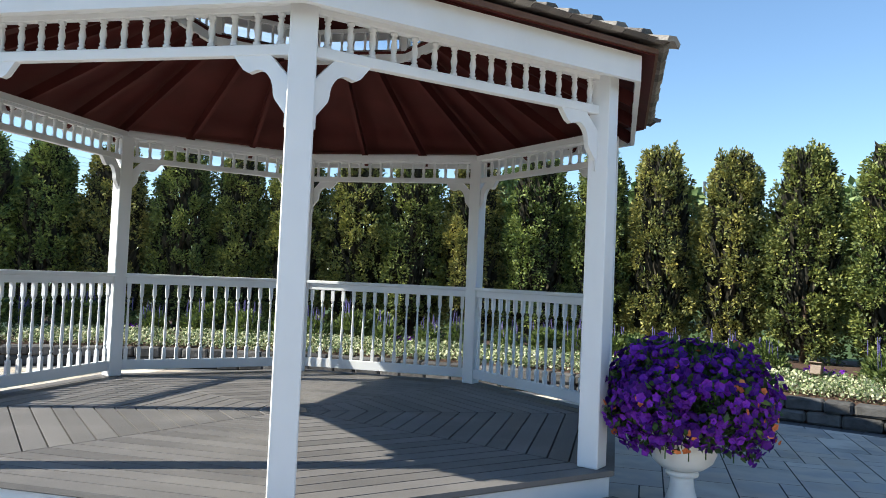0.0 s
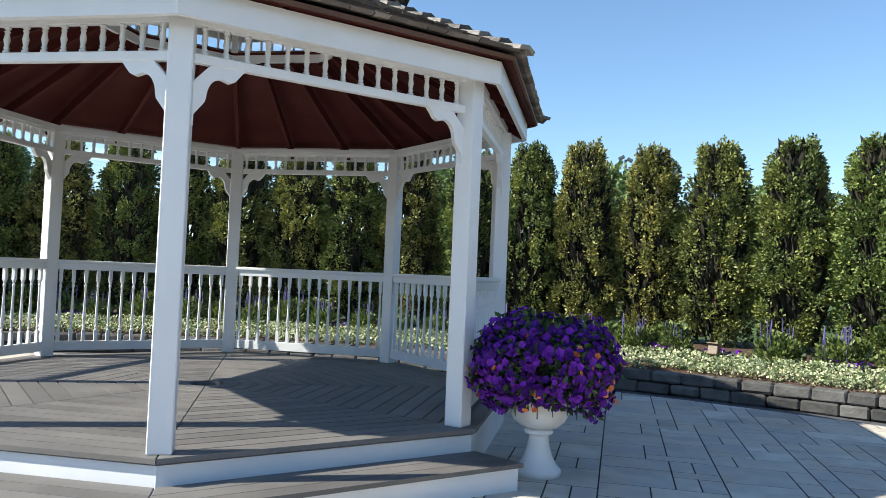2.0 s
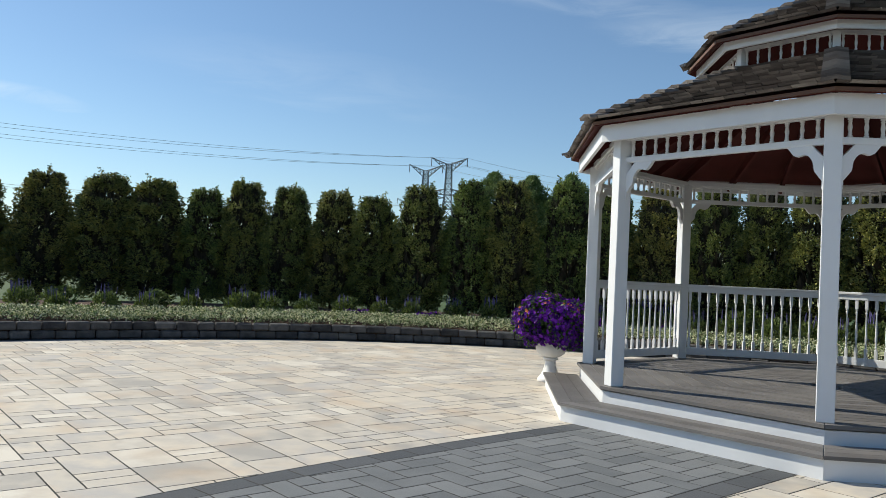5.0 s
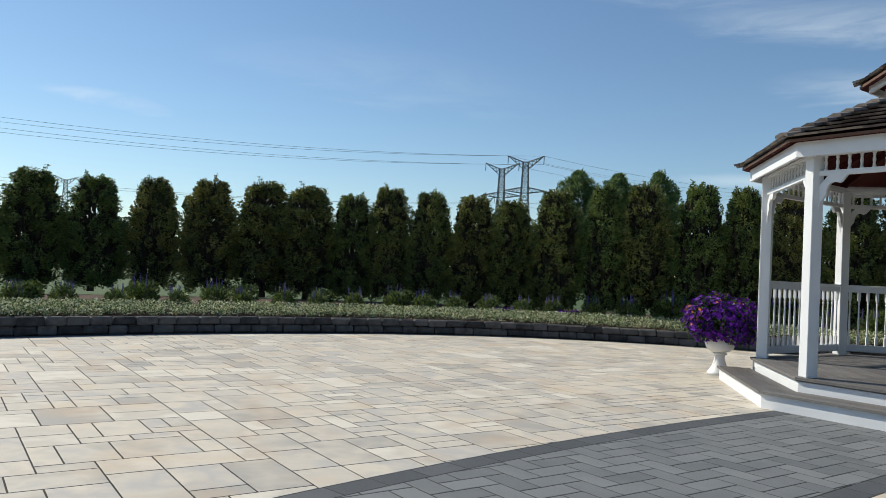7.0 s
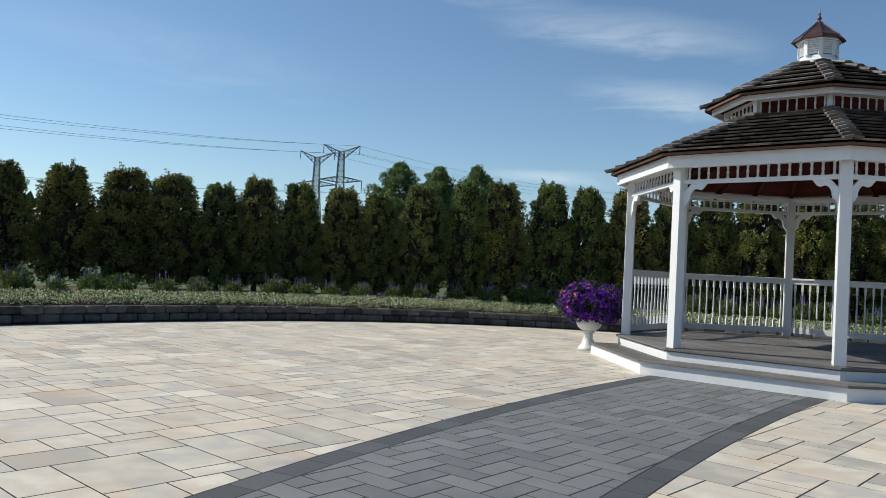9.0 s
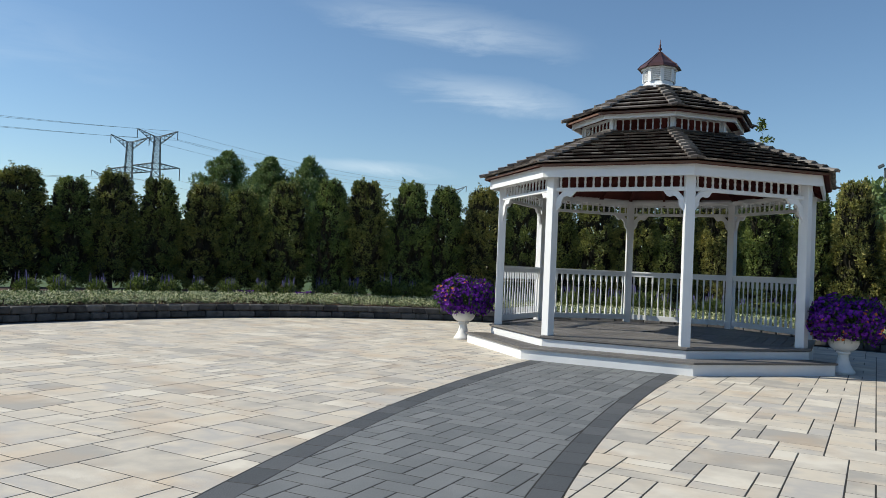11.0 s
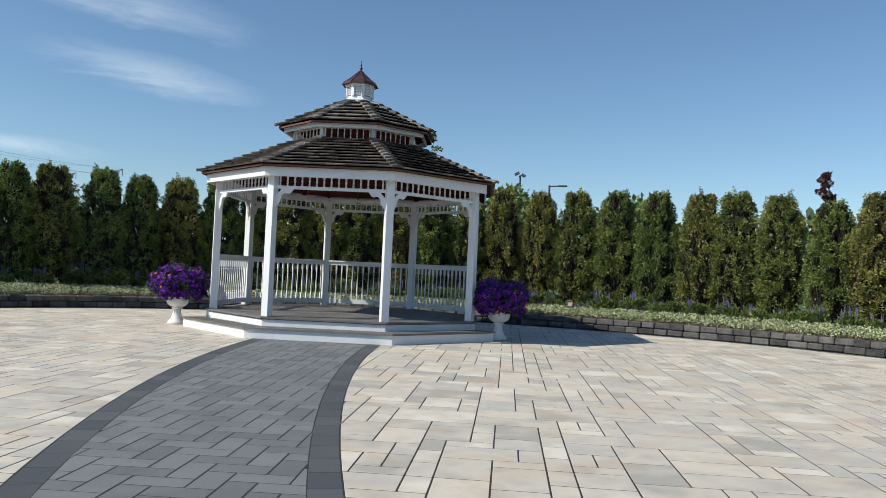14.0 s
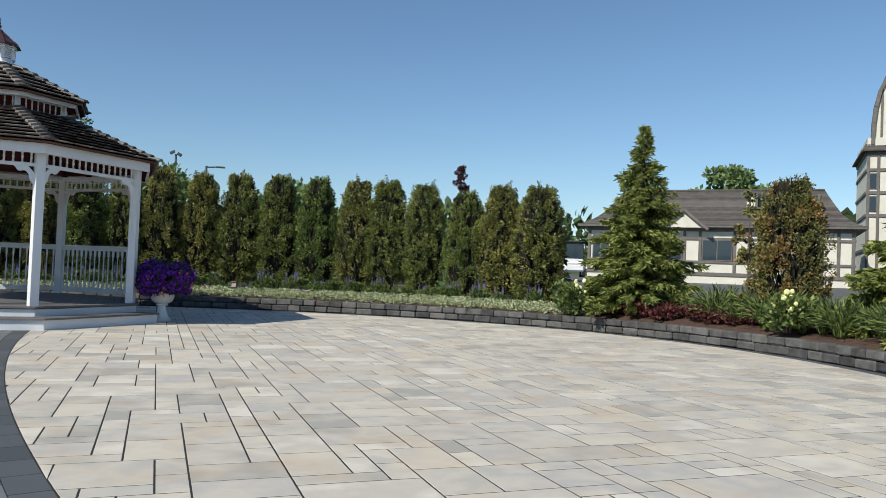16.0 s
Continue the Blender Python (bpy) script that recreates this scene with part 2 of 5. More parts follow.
# ---- plan of the ground ----
CX, CY = 0.81, -6.02
KR = (11.056, -0.125, -0.525, -0.194, -0.037, 0.352, 0.206)


def kerb_radius(th):
    """The wall's distance from the middle of the patio; to the south the paving runs on."""
    south = max(0.0, (-math.sin(th) - 0.3) / 0.7)
    return KR[0] + sum(KR[2 * k - 1] * math.cos(k * th) + KR[2 * k] * math.sin(k * th) for k in (1, 2, 3)) + 13 * south ** 1.5


def ground_rise(th, r):
    """Height of the land outside: it climbs gently to the east."""
    e = max(0.0, min(1.0, (math.cos(th - radians(10)) - 0.2) / 0.5))
    k = max(0.0, min(1.0, (r - 15) / 35))
    return 0.22 + (0.98 * k + max(0, min(1, (r - 50) / 40)) * 0.8) * e


def ring_point(deg, out=0.0, z=0.0):
    th = radians(deg)
    r = kerb_radius(th) + out
    return Vector((CX + r * math.cos(th), CY + r * math.sin(th), z))


def path_left(y):
    return -1.05 + 0.018 * max(0.0, -3.2 - y) ** 2


def path_right(y):
    return 1.03 + 0.0138 * max(0.0, -3.2 - y) ** 2


BED, MOUND = 0.25, 0.20


def bed_z(out):
    """The mulched bed mounds up from the wall to the hedge."""
    if out < 1.4:
        s = max(0.0, out - 0.15) / 1.25
        return BED + MOUND * s * (2 - s)
    return BED + MOUND


def build_ground():
    verts, faces = [], []
    n = 144
    offs = [(-100, -0.0012), (-6, -0.0012), (0.09, -0.0012), (0.10, BED - 0.02), (0.2, bed_z(0.2)), (0.5, bed_z(0.5)), (0.9, bed_z(0.9)), (1.4, bed_z(1.4)), (3.2, bed_z(3)), (4.6, 0.4), (8, None), (14, None), (24, None), (38, None), (60, None), (85, None), (150, None), (600, None), (4500, None)]
    for out, z in offs:
        for k in range(n):
            th = 2 * math.pi * k / n
            r = max(0.5, kerb_radius(th) + out) if out > -50 else 0.02
            verts.append((CX + r * math.cos(th), CY + r * math.sin(th), ground_rise(th, r) if z is None else z))
    for i in range(len(offs) - 1):
        for k in range(n):
            a, b = i * n + k, i * n + (k + 1) % n
            faces.append((a, a + n, b + n, b))
    faces.append(tuple(range(n)))
    ob = mesh_object("ground", verts, faces, LAWN)
    ob.data.materials.append(MULCH)
    ob.data.materials.append(JOINT)
    for f in ob.data.polygons:
        r = (Vector((f.center.x - CX, f.center.y - CY))).length - kerb_radius(math.atan2(f.center.y - CY, f.center.x - CX))
        f.material_index = 2 if r < 0.08 else 1 if r < 4.7 else 0
    tagged(ob, "lawn, bark mulch and dark paving bed", "ground", kind="structure")


build_ground()


# ---- gazebo ----
def oct_point(r, k, z=0.0, base=-67.5):
    """Corner k of an octagon of corner radius r; corner 0 is the right-hand post of the entrance."""
    a = radians(base + 45 * k)
    return Vector((r * math.cos(a), r * math.sin(a), z))


APO = math.cos(math.pi / 8)
DECK_R, DECK_Z, STEP_R, STEP_Z = 2.75, 0.33, 3.19, 0.178
POST_R, POST_W = 2.60, 0.135
RAIL_TOP = 1.36


def side_frame(k, r):
    """Axes at the middle of side k (from corner k to k + 1) at corner radius r: x along the side, y outwards."""
    a = radians(-67.5 + 45 * k + 22.5)
    out = Vector((math.cos(a), math.sin(a), 0))
    along = Vector((-math.sin(a), math.cos(a), 0))
    m = Matrix((along, -out, Vector((0, 0, 1)))).transposed().to_4x4()
    m = Matrix(((along.x, out.x, 0, out.x * r * APO), (along.y, out.y, 0, out.y * r * APO), (0, 0, 1, 0), (0, 0, 0, 1)))
    return m


def wedge_board(bm, k, a0, a1, z0, z1, gap=0.0, chamfer=0.0):
    """A board along side k between the apothems a0 and a1, mitred at both ends."""
    t = math.tan(math.pi / 8)
    m = side_frame(k, 0)
    poly = [(-a0 * t + gap, a0), (a0 * t - gap, a0), (a1 * t - gap, a1), (-a1 * t + gap, a1)]
    add_prism(bm, poly, z0, z1, chamfer, m)


gazebo = tagged(group_base("gazebo"), "white two-tiered octagonal wooden gazebo with cedar shingle roof", "gazebo")


def build_deck():
    base = bmesh.new()
    add_prism(base, [oct_point(DECK_R - 0.035, k)[:2] for k in range(8)], 0.0, DECK_Z - 0.045)
    deck = part("deck", base, WHITE, gazebo, "grey composite deck with white skirting")
    apo, w = DECK_R * APO, 0.142
    n = int(apo / w)
    for k in range(8):
        for i in range(n):
            a1 = apo - i * w
            a0 = max(0.02, a1 - w + 0.011)
            bm = bmesh.new()
            wedge_board(bm, k, a0, a1, DECK_Z - 0.03, DECK_Z, 0.003, 0.003)
            part("deck_board", bm, DECK, deck)
    bm = bmesh.new()
    add_prism(bm, [oct_point(DECK_R - 0.012, k)[:2] for k in range(8)], DECK_Z - 0.036, DECK_Z - 0.031)
    part("deck_subframe", bm, NOSING, deck)


def build_step():
    t = math.tan(math.pi / 8)
    inner, outer = DECK_R * APO - 0.03, STEP_R * APO
    half_in = DECK_R * APO * t
    end = 1.14
    step = group_base("step")
    step.parent = gazebo
    step["label"] = "white boxed step with grey treads"
    for k in (-2, -1, 0):
        m = side_frame(k, 0)
        bmx = bmesh.new()
        for o, z0, z1 in ((outer - 0.03, 0.0, STEP_Z - 0.028),):
            left = -end + 0.02 if k == -2 else -o * t
            right = end - 0.02 if k == 0 else o * t
            li = -half_in + 0.02 if k == -2 else -inner * t
            ri = half_in - 0.02 if k == 0 else inner * t
            add_prism(bmx, [(li, inner), (ri, inner), (right, o), (left, o)], z0, z1, 0, m)
        part("riser", bmx, WHITE, step)
    for k in (-2, -1, 0):
        m = side_frame(k, 0)
        w = (outer - inner - 0.02) / 3
        for i in range(3):
            a1 = outer - i * w
            a0 = a1 - w + 0.005
            left1, left0 = (-end - (a1 - outer) * 0.2, -end - (a0 - outer) * 0.2) if k == -2 else (-a1 * t + 0.002, -a0 * t + 0.002)
            right1, right0 = (end + (a1 - outer) * 0.2, end + (a0 - outer) * 0.2) if k == 0 else (a1 * t - 0.002, a0 * t - 0.002)
            bmt = bmesh.new()
            add_prism(bmt, [(left0, a0), (right0, a0), (right1, a1), (left1, a1)], STEP_Z - 0.028, STEP_Z, 0.003, m)
            part("tread_board", bmt, DECK, step)


def spindle_profile(h, r):
    return [(r, 0), (r, 0.1 * h), (0.55 * r, 0.14 * h), (0.9 * r, 0.2 * h), (0.6 * r, 0.26 * h), (0.95 * r, 0.5 * h), (0.6 * r, 0.74 * h), (0.9 * r, 0.8 * h), (0.55 * r, 0.86 * h), (r, 0.9 * h), (r, h)]


def build_bracket(parent, m):
    """Scalloped corner brace with a three-cornered opening against post and rail."""
    curve = []
    for i in range(9):
        a = radians(90 * i / 8)
        curve.append((0.165 - 0.085 * math.sin(a), -0.07 - 0.12 * (1 - math.cos(a))))
    poly = [(0.10, 0.0), (0.30, 0.0), (0.245, -0.07), (0.215, -0.085)] + curve + [(0.072, -0.215), (0.014, -0.29), (0.014, -0.355), (0.0, -0.355), (0.0, -0.11)]
    th = 0.04
    bm = bmesh.new()
    front = [bm.verts.new(m @ Vector((x, -th / 2, z))) for x, z in poly]
    back = [bm.verts.new(m @ Vector((x, th / 2, z))) for x, z in poly]
    bm.faces.new(front)
    bm.faces.new(back[::-1])
    bm.normal_update()
    n = len(poly)
    for k in range(n):
        bm.faces.new((front[k], back[k], back[(k + 1) % n], front[(k + 1) % n]))
    bmesh.ops.triangulate(bm, faces=[f for f in bm.faces if len(f.verts) > 4])
    bmesh.ops.recalc_face_normals(bm, faces=bm.faces)
    part("bracket", bm, WHITE, parent)


def build_posts():
    for k in range(8):
        p = oct_point(POST_R, k)
        turn = pose(0, 0, 0, 0, 0, -67.5 + 45 * k)
        bm = bmesh.new()
        add_box(bm, (POST_W, POST_W, 2.74 - DECK_Z), (p.x, p.y, (2.74 + DECK_Z) / 2), turn, 0.006)
        part("post", bm, WHITE, gazebo)


FASCIA_R, FASCIA_0, FASCIA_1 = 2.836, 2.684, 2.842


def build_frieze(k):
    """Spindle band under the eave on side k, with its two corner braces."""
    m = side_frame(k, POST_R)
    half = POST_R * math.sin(math.pi / 8) - 0.06
    bm = bmesh.new()
    add_box(bm, (2 * half, 0.05, 0.055), (0, 0, 2.52), None, 0.004)
    bmesh.ops.transform(bm, matrix=m, verts=bm.verts)
    frieze = part("spindle_frieze", bm, WHITE, gazebo)
    bm = bmesh.new()
    add_box(bm, (2 * half, 0.05, 0.03), (0, 0, 2.722), None, 0.003)
    bmesh.ops.transform(bm, matrix=m, verts=bm.verts)
    part("top_rail", bm, WHITE, frieze)
    global spindle_mesh
    for i in range(15):
        x = -half + 2 * half * (i + 0.5) / 15
        if spindle_mesh is None:
            b2 = bmesh.new()
            add_lathe(b2, [(r, z) for r, z in spindle_profile(0.162, 0.0205)], 8)
            ob = part("spindle", b2, WHITE, frieze, smooth=True)
            spindle_mesh = ob.data
            ob.matrix_basis = m @ Matrix.Translation((x, 0, 2.546))
        else:
            share("spindle", spindle_mesh, m @ Matrix.Translation((x, 0, 2.546)), frieze)
    build_bracket(frieze, m @ Matrix.Translation((-half, 0, 2.494)))
    build_bracket(frieze, m @ Matrix.Translation((half, 0, 2.494)) @ Matrix.Rotation(math.pi, 4, "Z"))


spindle_mesh = None
baluster_mesh = None


def build_railing(k):
    m = side_frame(k, POST_R)
    half = POST_R * math.sin(math.pi / 8) - 0.06
    bm = bmesh.new()
    add_box(bm, (2 * half, 0.09, 0.035), (0, 0, RAIL_TOP - 0.0175), None, 0.006)
    add_box(bm, (2 * half, 0.045, 0.07), (0, 0, RAIL_TOP - 0.07), None, 0.004)
    bmesh.ops.transform(bm, matrix=m, verts=bm.verts)
    rail = part("railing", bm, WHITE, gazebo, "white wooden railing with turned balusters")
    bm = bmesh.new()
    add_box(bm, (2 * half, 0.045, 0.10), (0, 0, DECK_Z + 0.105), None, 0.004)
    bmesh.ops.transform(bm, matrix=m, verts=bm.verts)
    part("bottom_rail", bm, WHITE, rail)
    global baluster_mesh
    z0 = DECK_Z + 0.15
    h = RAIL_TOP - 0.10 - z0
    for i in range(15):
        x = -half + 2 * half * (i + 0.5) / 15
        if baluster_mesh is None:
            b2 = bmesh.new()
            add_box(b2, (0.034, 0.034, 0.16 * h), (0, 0, 0.08 * h))
            add_box(b2, (0.034, 0.034, 0.16 * h), (0, 0, 0.92 * h))
            prof = [(0.017, 0.16), (0.010, 0.18), (0.016, 0.205), (0.009, 0.225), (0.017, 0.33), (0.012, 0.56), (0.0095, 0.74), (0.016, 0.775), (0.009, 0.80), (0.016, 0.82), (0.017, 0.84)]
            add_lathe(b2, [(r, z * h) for r, z in prof], 8)
            ob = part("baluster", b2, WHITE, rail)
            baluster_mesh = ob.data
            ob.matrix_basis = m @ Matrix.Translation((x, 0, z0))
        else:
            share("baluster", baluster_mesh, m @ Matrix.Translation((x, 0, z0)), rail)


def board_ring(name, r, th, z0, z1, mat, parent, label=""):
    """Eight mitred boards standing on edge, each a part."""
    for k in range(8):
        bm = bmesh.new()
        t = math.tan(math.pi / 8)
        a1 = r * APO
        a0 = a1 - th
        add_prism(bm, [(-a0 * t, a0), (a0 * t, a0), (a1 * t, a1), (-a1 * t, a1)], z0, z1, 0.002, side_frame(k, 0))
        part(name, bm, mat, parent, label)


def frustum(name, r0, z0, r1, z1, th, mat, parent, label="", caps=True):
    bm = bmesh.new()
    rings = [[bm.verts.new(oct_point(r, k, z)) for k in range(8)] for r, z in ((r0, z0), (r1, z1), (r1, z1 - th), (r0, z0 - th))]
    for a, b in zip(rings, rings[1:] + rings[:1]):
        for k in range(8):
            bm.faces.new((a[k], a[(k + 1) % 8], b[(k + 1) % 8], b[k]))
    return part(name, bm, mat, parent, label)


def roof_shingles(r0, z0, r1, z1, courses, near, parent, seed):
    """Courses of butted shingles of uneven width on each face; near faces piece by piece, the others joined."""
    rnd = random.Random(seed)
    a0, a1 = r0 * APO, r1 * APO
    slope = math.atan2(z1 - z0, a0 - a1)
    length = math.hypot(z1 - z0, a0 - a1)
    t = math.tan(math.pi / 8)
    exp = length / courses
    rest = bmesh.new()
    for k in range(8):
        # local axes: x along the eave, y up the slope, z off the roof
        f = side_frame(k, 0) @ Matrix.Translation((0, a0, z0)) @ Matrix.Rotation(math.pi, 4, "Z") @ Matrix.Rotation(slope, 4, "X")
        for c in range(courses):
            y0 = c * exp
            w0 = (a0 - y0 * math.cos(slope)) * t
            w1 = (a0 - min(length, y0 + exp) * math.cos(slope)) * t
            x = -w0
            while x < w0 - 0.01:
                w = min(rnd.uniform(0.09, 0.2), w0 - x)
                if w0 - x - w < 0.05:
                    w = w0 - x
                lim = w1
                xa, xb = x + 0.002, x + w - 0.002
                ya = y0 - rnd.uniform(0, 0.012)
                yb = min(length, y0 + exp * 1.08)
                poly = [(xa, ya), (xb, ya), (max(-lim, min(lim, xb)), yb), (max(-lim, min(lim, xa)), yb)]
                lift = rnd.uniform(0.0, 0.006)
                bm = bmesh.new() if k in near else rest
                vs = []
                # the butt is sawn under, so each course throws a dark line on the next
                for zt, back in (((0.060 + lift, 0.012), 0.0), ((0.030 + lift, -0.006), 0.022)):
                    vs.append([bm.verts.new(f @ Vector((px, py + (back if i < 2 else 0), zt[0] if i < 2 else zt[1]))) for i, (px, py) in enumerate(poly)])
                top, bot = vs
                bm.faces.new(top)
                bm.faces.new(bot[::-1])
                for i in range(4):
                    bm.faces.new((bot[i], bot[(i + 1) % 4], top[(i + 1) % 4], top[i]))
                if k in near:
                    part("shingle", bm, SHINGLE, parent)
                x += w
    tagged(part("shingle_course", rest, SHINGLE, parent), kind="stuff")
    # hip caps: two leaves over each hip, lapped up the slope
    for k in range(8):
        p0, p1 = oct_point(r0 + 0.03, k, z0), oct_point(r1, k, z1)
        n = courses + 1
        for i in range(n):
            lo, hi = p0.lerp(p1, i / n - 0.004), p0.lerp(p1, min(1, (i + 1.15) / n))
            bm = bmesh.new()
            d = (hi - lo).normalized()
            side = Vector((-math.sin(radians(-67.5 + 45 * k)), math.cos(radians(-67.5 + 45 * k)), 0))
            up = side.cross(d)
            if up.z < 0:
                up = -up
            drop = 0.022
            rows = []
            for q, l in ((lo, 0.088), (hi, 0.046)):
                rows.append([q + side * 0.10 + up * (l - drop), q + up * l, q - side * 0.10 + up * (l - drop)])
            vt = [[bm.verts.new(v) for v in r] for r in rows]
            vb = [[bm.verts.new(v - up * 0.030) for v in r] for r in rows]
            for j in range(2):
                bm.faces.new((vt[0][j], vt[0][j + 1], vt[1][j + 1], vt[1][j]))
                bm.faces.new((vb[0][j + 1], vb[0][j], vb[1][j], vb[1][j + 1]))
                bm.faces.new((vb[0][j], vb[0][j + 1], vt[0][j + 1], vt[0][j]))
                bm.faces.new((vt[1][j], vt[1][j + 1], vb[1][j + 1], vb[1][j]))
            for j in (0, 2):
                bm.faces.new((vt[0][j], vt[1][j], vb[1][j], vb[0][j]))
            bmesh.ops.recalc_face_normals(bm, faces=bm.faces)
            part("hip_cap", bm, SHINGLE, parent)


LOW = dict(r0=2.975, z0=2.852, r1=1.22, z1=3.60)
UP = dict(r0=1.58, z0=3.86, r1=0.30, z1=4.49)


def build_roof():
    board_ring("fascia", FASCIA_R, 0.035, FASCIA_0, FASCIA_1, WHITE, gazebo)
    board_ring("beam", POST_R + 0.05, 0.09, 2.735, 2.79, WHITE, gazebo)
    roof = frustum("lower_roof", 2.92, 2.85, LOW["r1"], LOW["z1"] - 0.008, 0.022, MAROON, gazebo, "grey-brown cedar shingle roof with maroon underside")
    board_ring("drip_edge", 2.94, 0.03, 2.838, 2.868, EDGE, roof)
    roof_shingles(LOW["r0"], LOW["z0"], LOW["r1"], LOW["z1"], 10, (-1, 0), roof, 5)
    # rafters under the lower roof: one on each hip and two on each face
    for k in range(8):
        for s in (0.0, 1 / 3, 2 / 3):
            a = oct_point(2.8, k, 2.75).lerp(oct_point(2.8, k + 1, 2.75), s)
            b = oct_point(1.24, k, 3.50).lerp(oct_point(1.24, k + 1, 3.50), s)
            d = b - a
            bm = bmesh.new()
            add_box(bm, (0.04, d.length, 0.09), (a + b) / 2 - Vector((0, 0, 0.01)), d.to_track_quat("Y", "Z").to_matrix().to_4x4())
            part("rafter", bm, BEAM, roof)
    # upper tier: base curb, spindles, fascia
    board_ring("curb_board", 1.27, 0.04, 3.49, 3.606, WHITE, roof)
    upper = frustum("upper_roof", 1.55, 3.853, UP["r1"], UP["z1"] - 0.008, 0.03, MAROON, gazebo, "upper cedar shingle roof tier")
    board_ring("upper_fascia", 1.46, 0.03, 3.77, 3.86, WHITE, upper)
    board_ring("upper_top_rail", 1.25, 0.035, 3.785, 3.82, WHITE, upper)
    board_ring("drip_edge", 1.565, 0.025, 3.834, 3.866, EDGE, upper)
    roof_shingles(UP["r0"], UP["z0"], UP["r1"], UP["z1"], 6, (-1, 0), upper, 9)
    b2 = bmesh.new()
    add_lathe(b2, spindle_profile(0.19, 0.016), 8)
    first = part("upper_spindle", b2, WHITE, upper, smooth=True)
    me = first.data
    half = 1.24 * math.sin(math.pi / 8)
    n = 8
    for k in range(8):
        m = side_frame(k, 1.24)
        bm = bmesh.new()
        p = oct_point(1.24, k)
        add_box(bm, (0.07, 0.07, 0.22), (p.x, p.y, 3.70), pose(0, 0, 0, 0, 0, -67.5 + 45 * k), 0.003)
        part("corner_block", bm, WHITE, upper)
        for i in range(n):
            x = -half + 2 * half * (i + 0.5) / n
            mm = m @ Matrix.Translation((x, 0, 3.602))
            if k == 0 and i == 0:
                first.matrix_basis = mm
            else:
                share("upper_spindle", me, mm, upper)


def build_cupola():
    bm = bmesh.new()
    oct_ = lambda r: [oct_point(r, k)[:2] for k in range(8)]
    # body behind the slats, coloured grey as the shade in their slots
    add_prism(bm, oct_(0.24), 4.44, 4.86)
    cup = part("cupola", bm, SLOT_SHADE, gazebo, "white louvred cupola with copper roof")
    bm = bmesh.new()
    rings = [[bm.verts.new(oct_point(r, k, z)) for k in range(8)] for r, z in ((0.34, 4.47), (0.335, 4.53), (0.27, 4.56), (0.25, 4.62))]
    for a, b in zip(rings, rings[1:]):
        for k in range(8):
            bm.faces.new((a[k], a[(k + 1) % 8], b[(k + 1) % 8], b[k]))
    part("cupola_base", bm, WHITE, cup)
    board_ring("cornice", 0.31, 0.05, 4.825, 4.86, WHITE, cup)
    for k in range(8):
        bm = bmesh.new()
        p = oct_point(0.262, k)
        add_box(bm, (0.03, 0.06, 0.24), (p.x, p.y, 4.73), pose(0, 0, 0, 0, 0, -67.5 + 45 * k))
        part("corner_strip", bm, WHITE, cup)
        m = side_frame(k, 0.262)
        for i in range(6):
            bm = bmesh.new()
            add_box(bm, (0.15, 0.006, 0.026), (0, 0, 0), Matrix.Rotation(radians(-30), 4, "X"))
            bmesh.ops.transform(bm, matrix=m @ Matrix.Translation((0, 0.004, 4.645 + 0.033 * i)), verts=bm.verts)
            part("louvre", bm, WHITE, cup)
    bm = bmesh.new()
    prof = [(0.37, 4.85), (0.33, 4.905), (0.24, 4.97), (0.15, 5.05), (0.07, 5.12), (0.035, 5.16)]
    rings = [[bm.verts.new(oct_point(r, k, z)) for k in range(8)] for r, z in prof]
    for a, b in zip(rings, rings[1:]):
        for k in range(8):
            bm.faces.new((a[k], a[(k + 1) % 8], b[(k + 1) % 8], b[k]))
    bm.faces.new(rings[0][::-1])
    bm.faces.new(rings[-1])
    roof = part("cupola_roof", bm, COPPER, cup, "brown standing-seam copper roof")
    for k in range(8):
        bm = bmesh.new()
        for (ra, za), (rb, zb) in zip(prof, prof[1:]):
            a, b = oct_point(ra, k, za), oct_point(rb, k, zb)
            d = b - a
            add_box(bm, (0.018, d.length, 0.014), (a + b) / 2, d.to_track_quat("Y", "Z").to_matrix().to_4x4())
        part("seam", bm, COPPER, roof)
    bm = bmesh.new()
    add_lathe(bm, [(0.035, 5.14), (0.02, 5.165), (0.012, 5.18), (0.03, 5.20), (0.034, 5.215), (0.028, 5.23), (0.01, 5.25), (0.018, 5.27), (0.02, 5.28), (0.008, 5.30), (0.006, 5.36), (0.002, 5.38)], 12)
    part("finial", bm, COPPER, cup, smooth=True)


# grey instead of white: shade between the louvres, put into the colour
SLOT_SHADE = material("louvre_slot_shade", (0.22, 0.23, 0.24), (0.30, 0.31, 0.32), 4.0, 0.7)
COPPER = material("brown_copper", (0.075, 0.038, 0.038), (0.13, 0.065, 0.064), 6.0, 0.4, metal=0.5, bump=0.1)
build_deck()
build_step()
build_posts()
for side in range(8):
    build_frieze(side)
for side in (1, 2, 3, 4, 5):
    build_railing(side)
build_roof()
build_cupola()


# ---- planting materials ----
LEAF = material("petunia_leaf", (0.035, 0.075, 0.02), (0.09, 0.15, 0.04), 6.0, 0.55, bump=0.0, spread=0.7, translucent=0.25)
VIOLET = material("violet_petal", (0.042, 0.005, 0.14), (0.19, 0.026, 0.42), 5.0, 0.6, bump=0.0, spread=0.7, translucent=0.15, spec=0.2)
ORANGE = material("orange_petal", (0.55, 0.13, 0.04), (0.75, 0.25, 0.08), 5.0, 0.6, bump=0.0, spread=0.7, translucent=0.2)
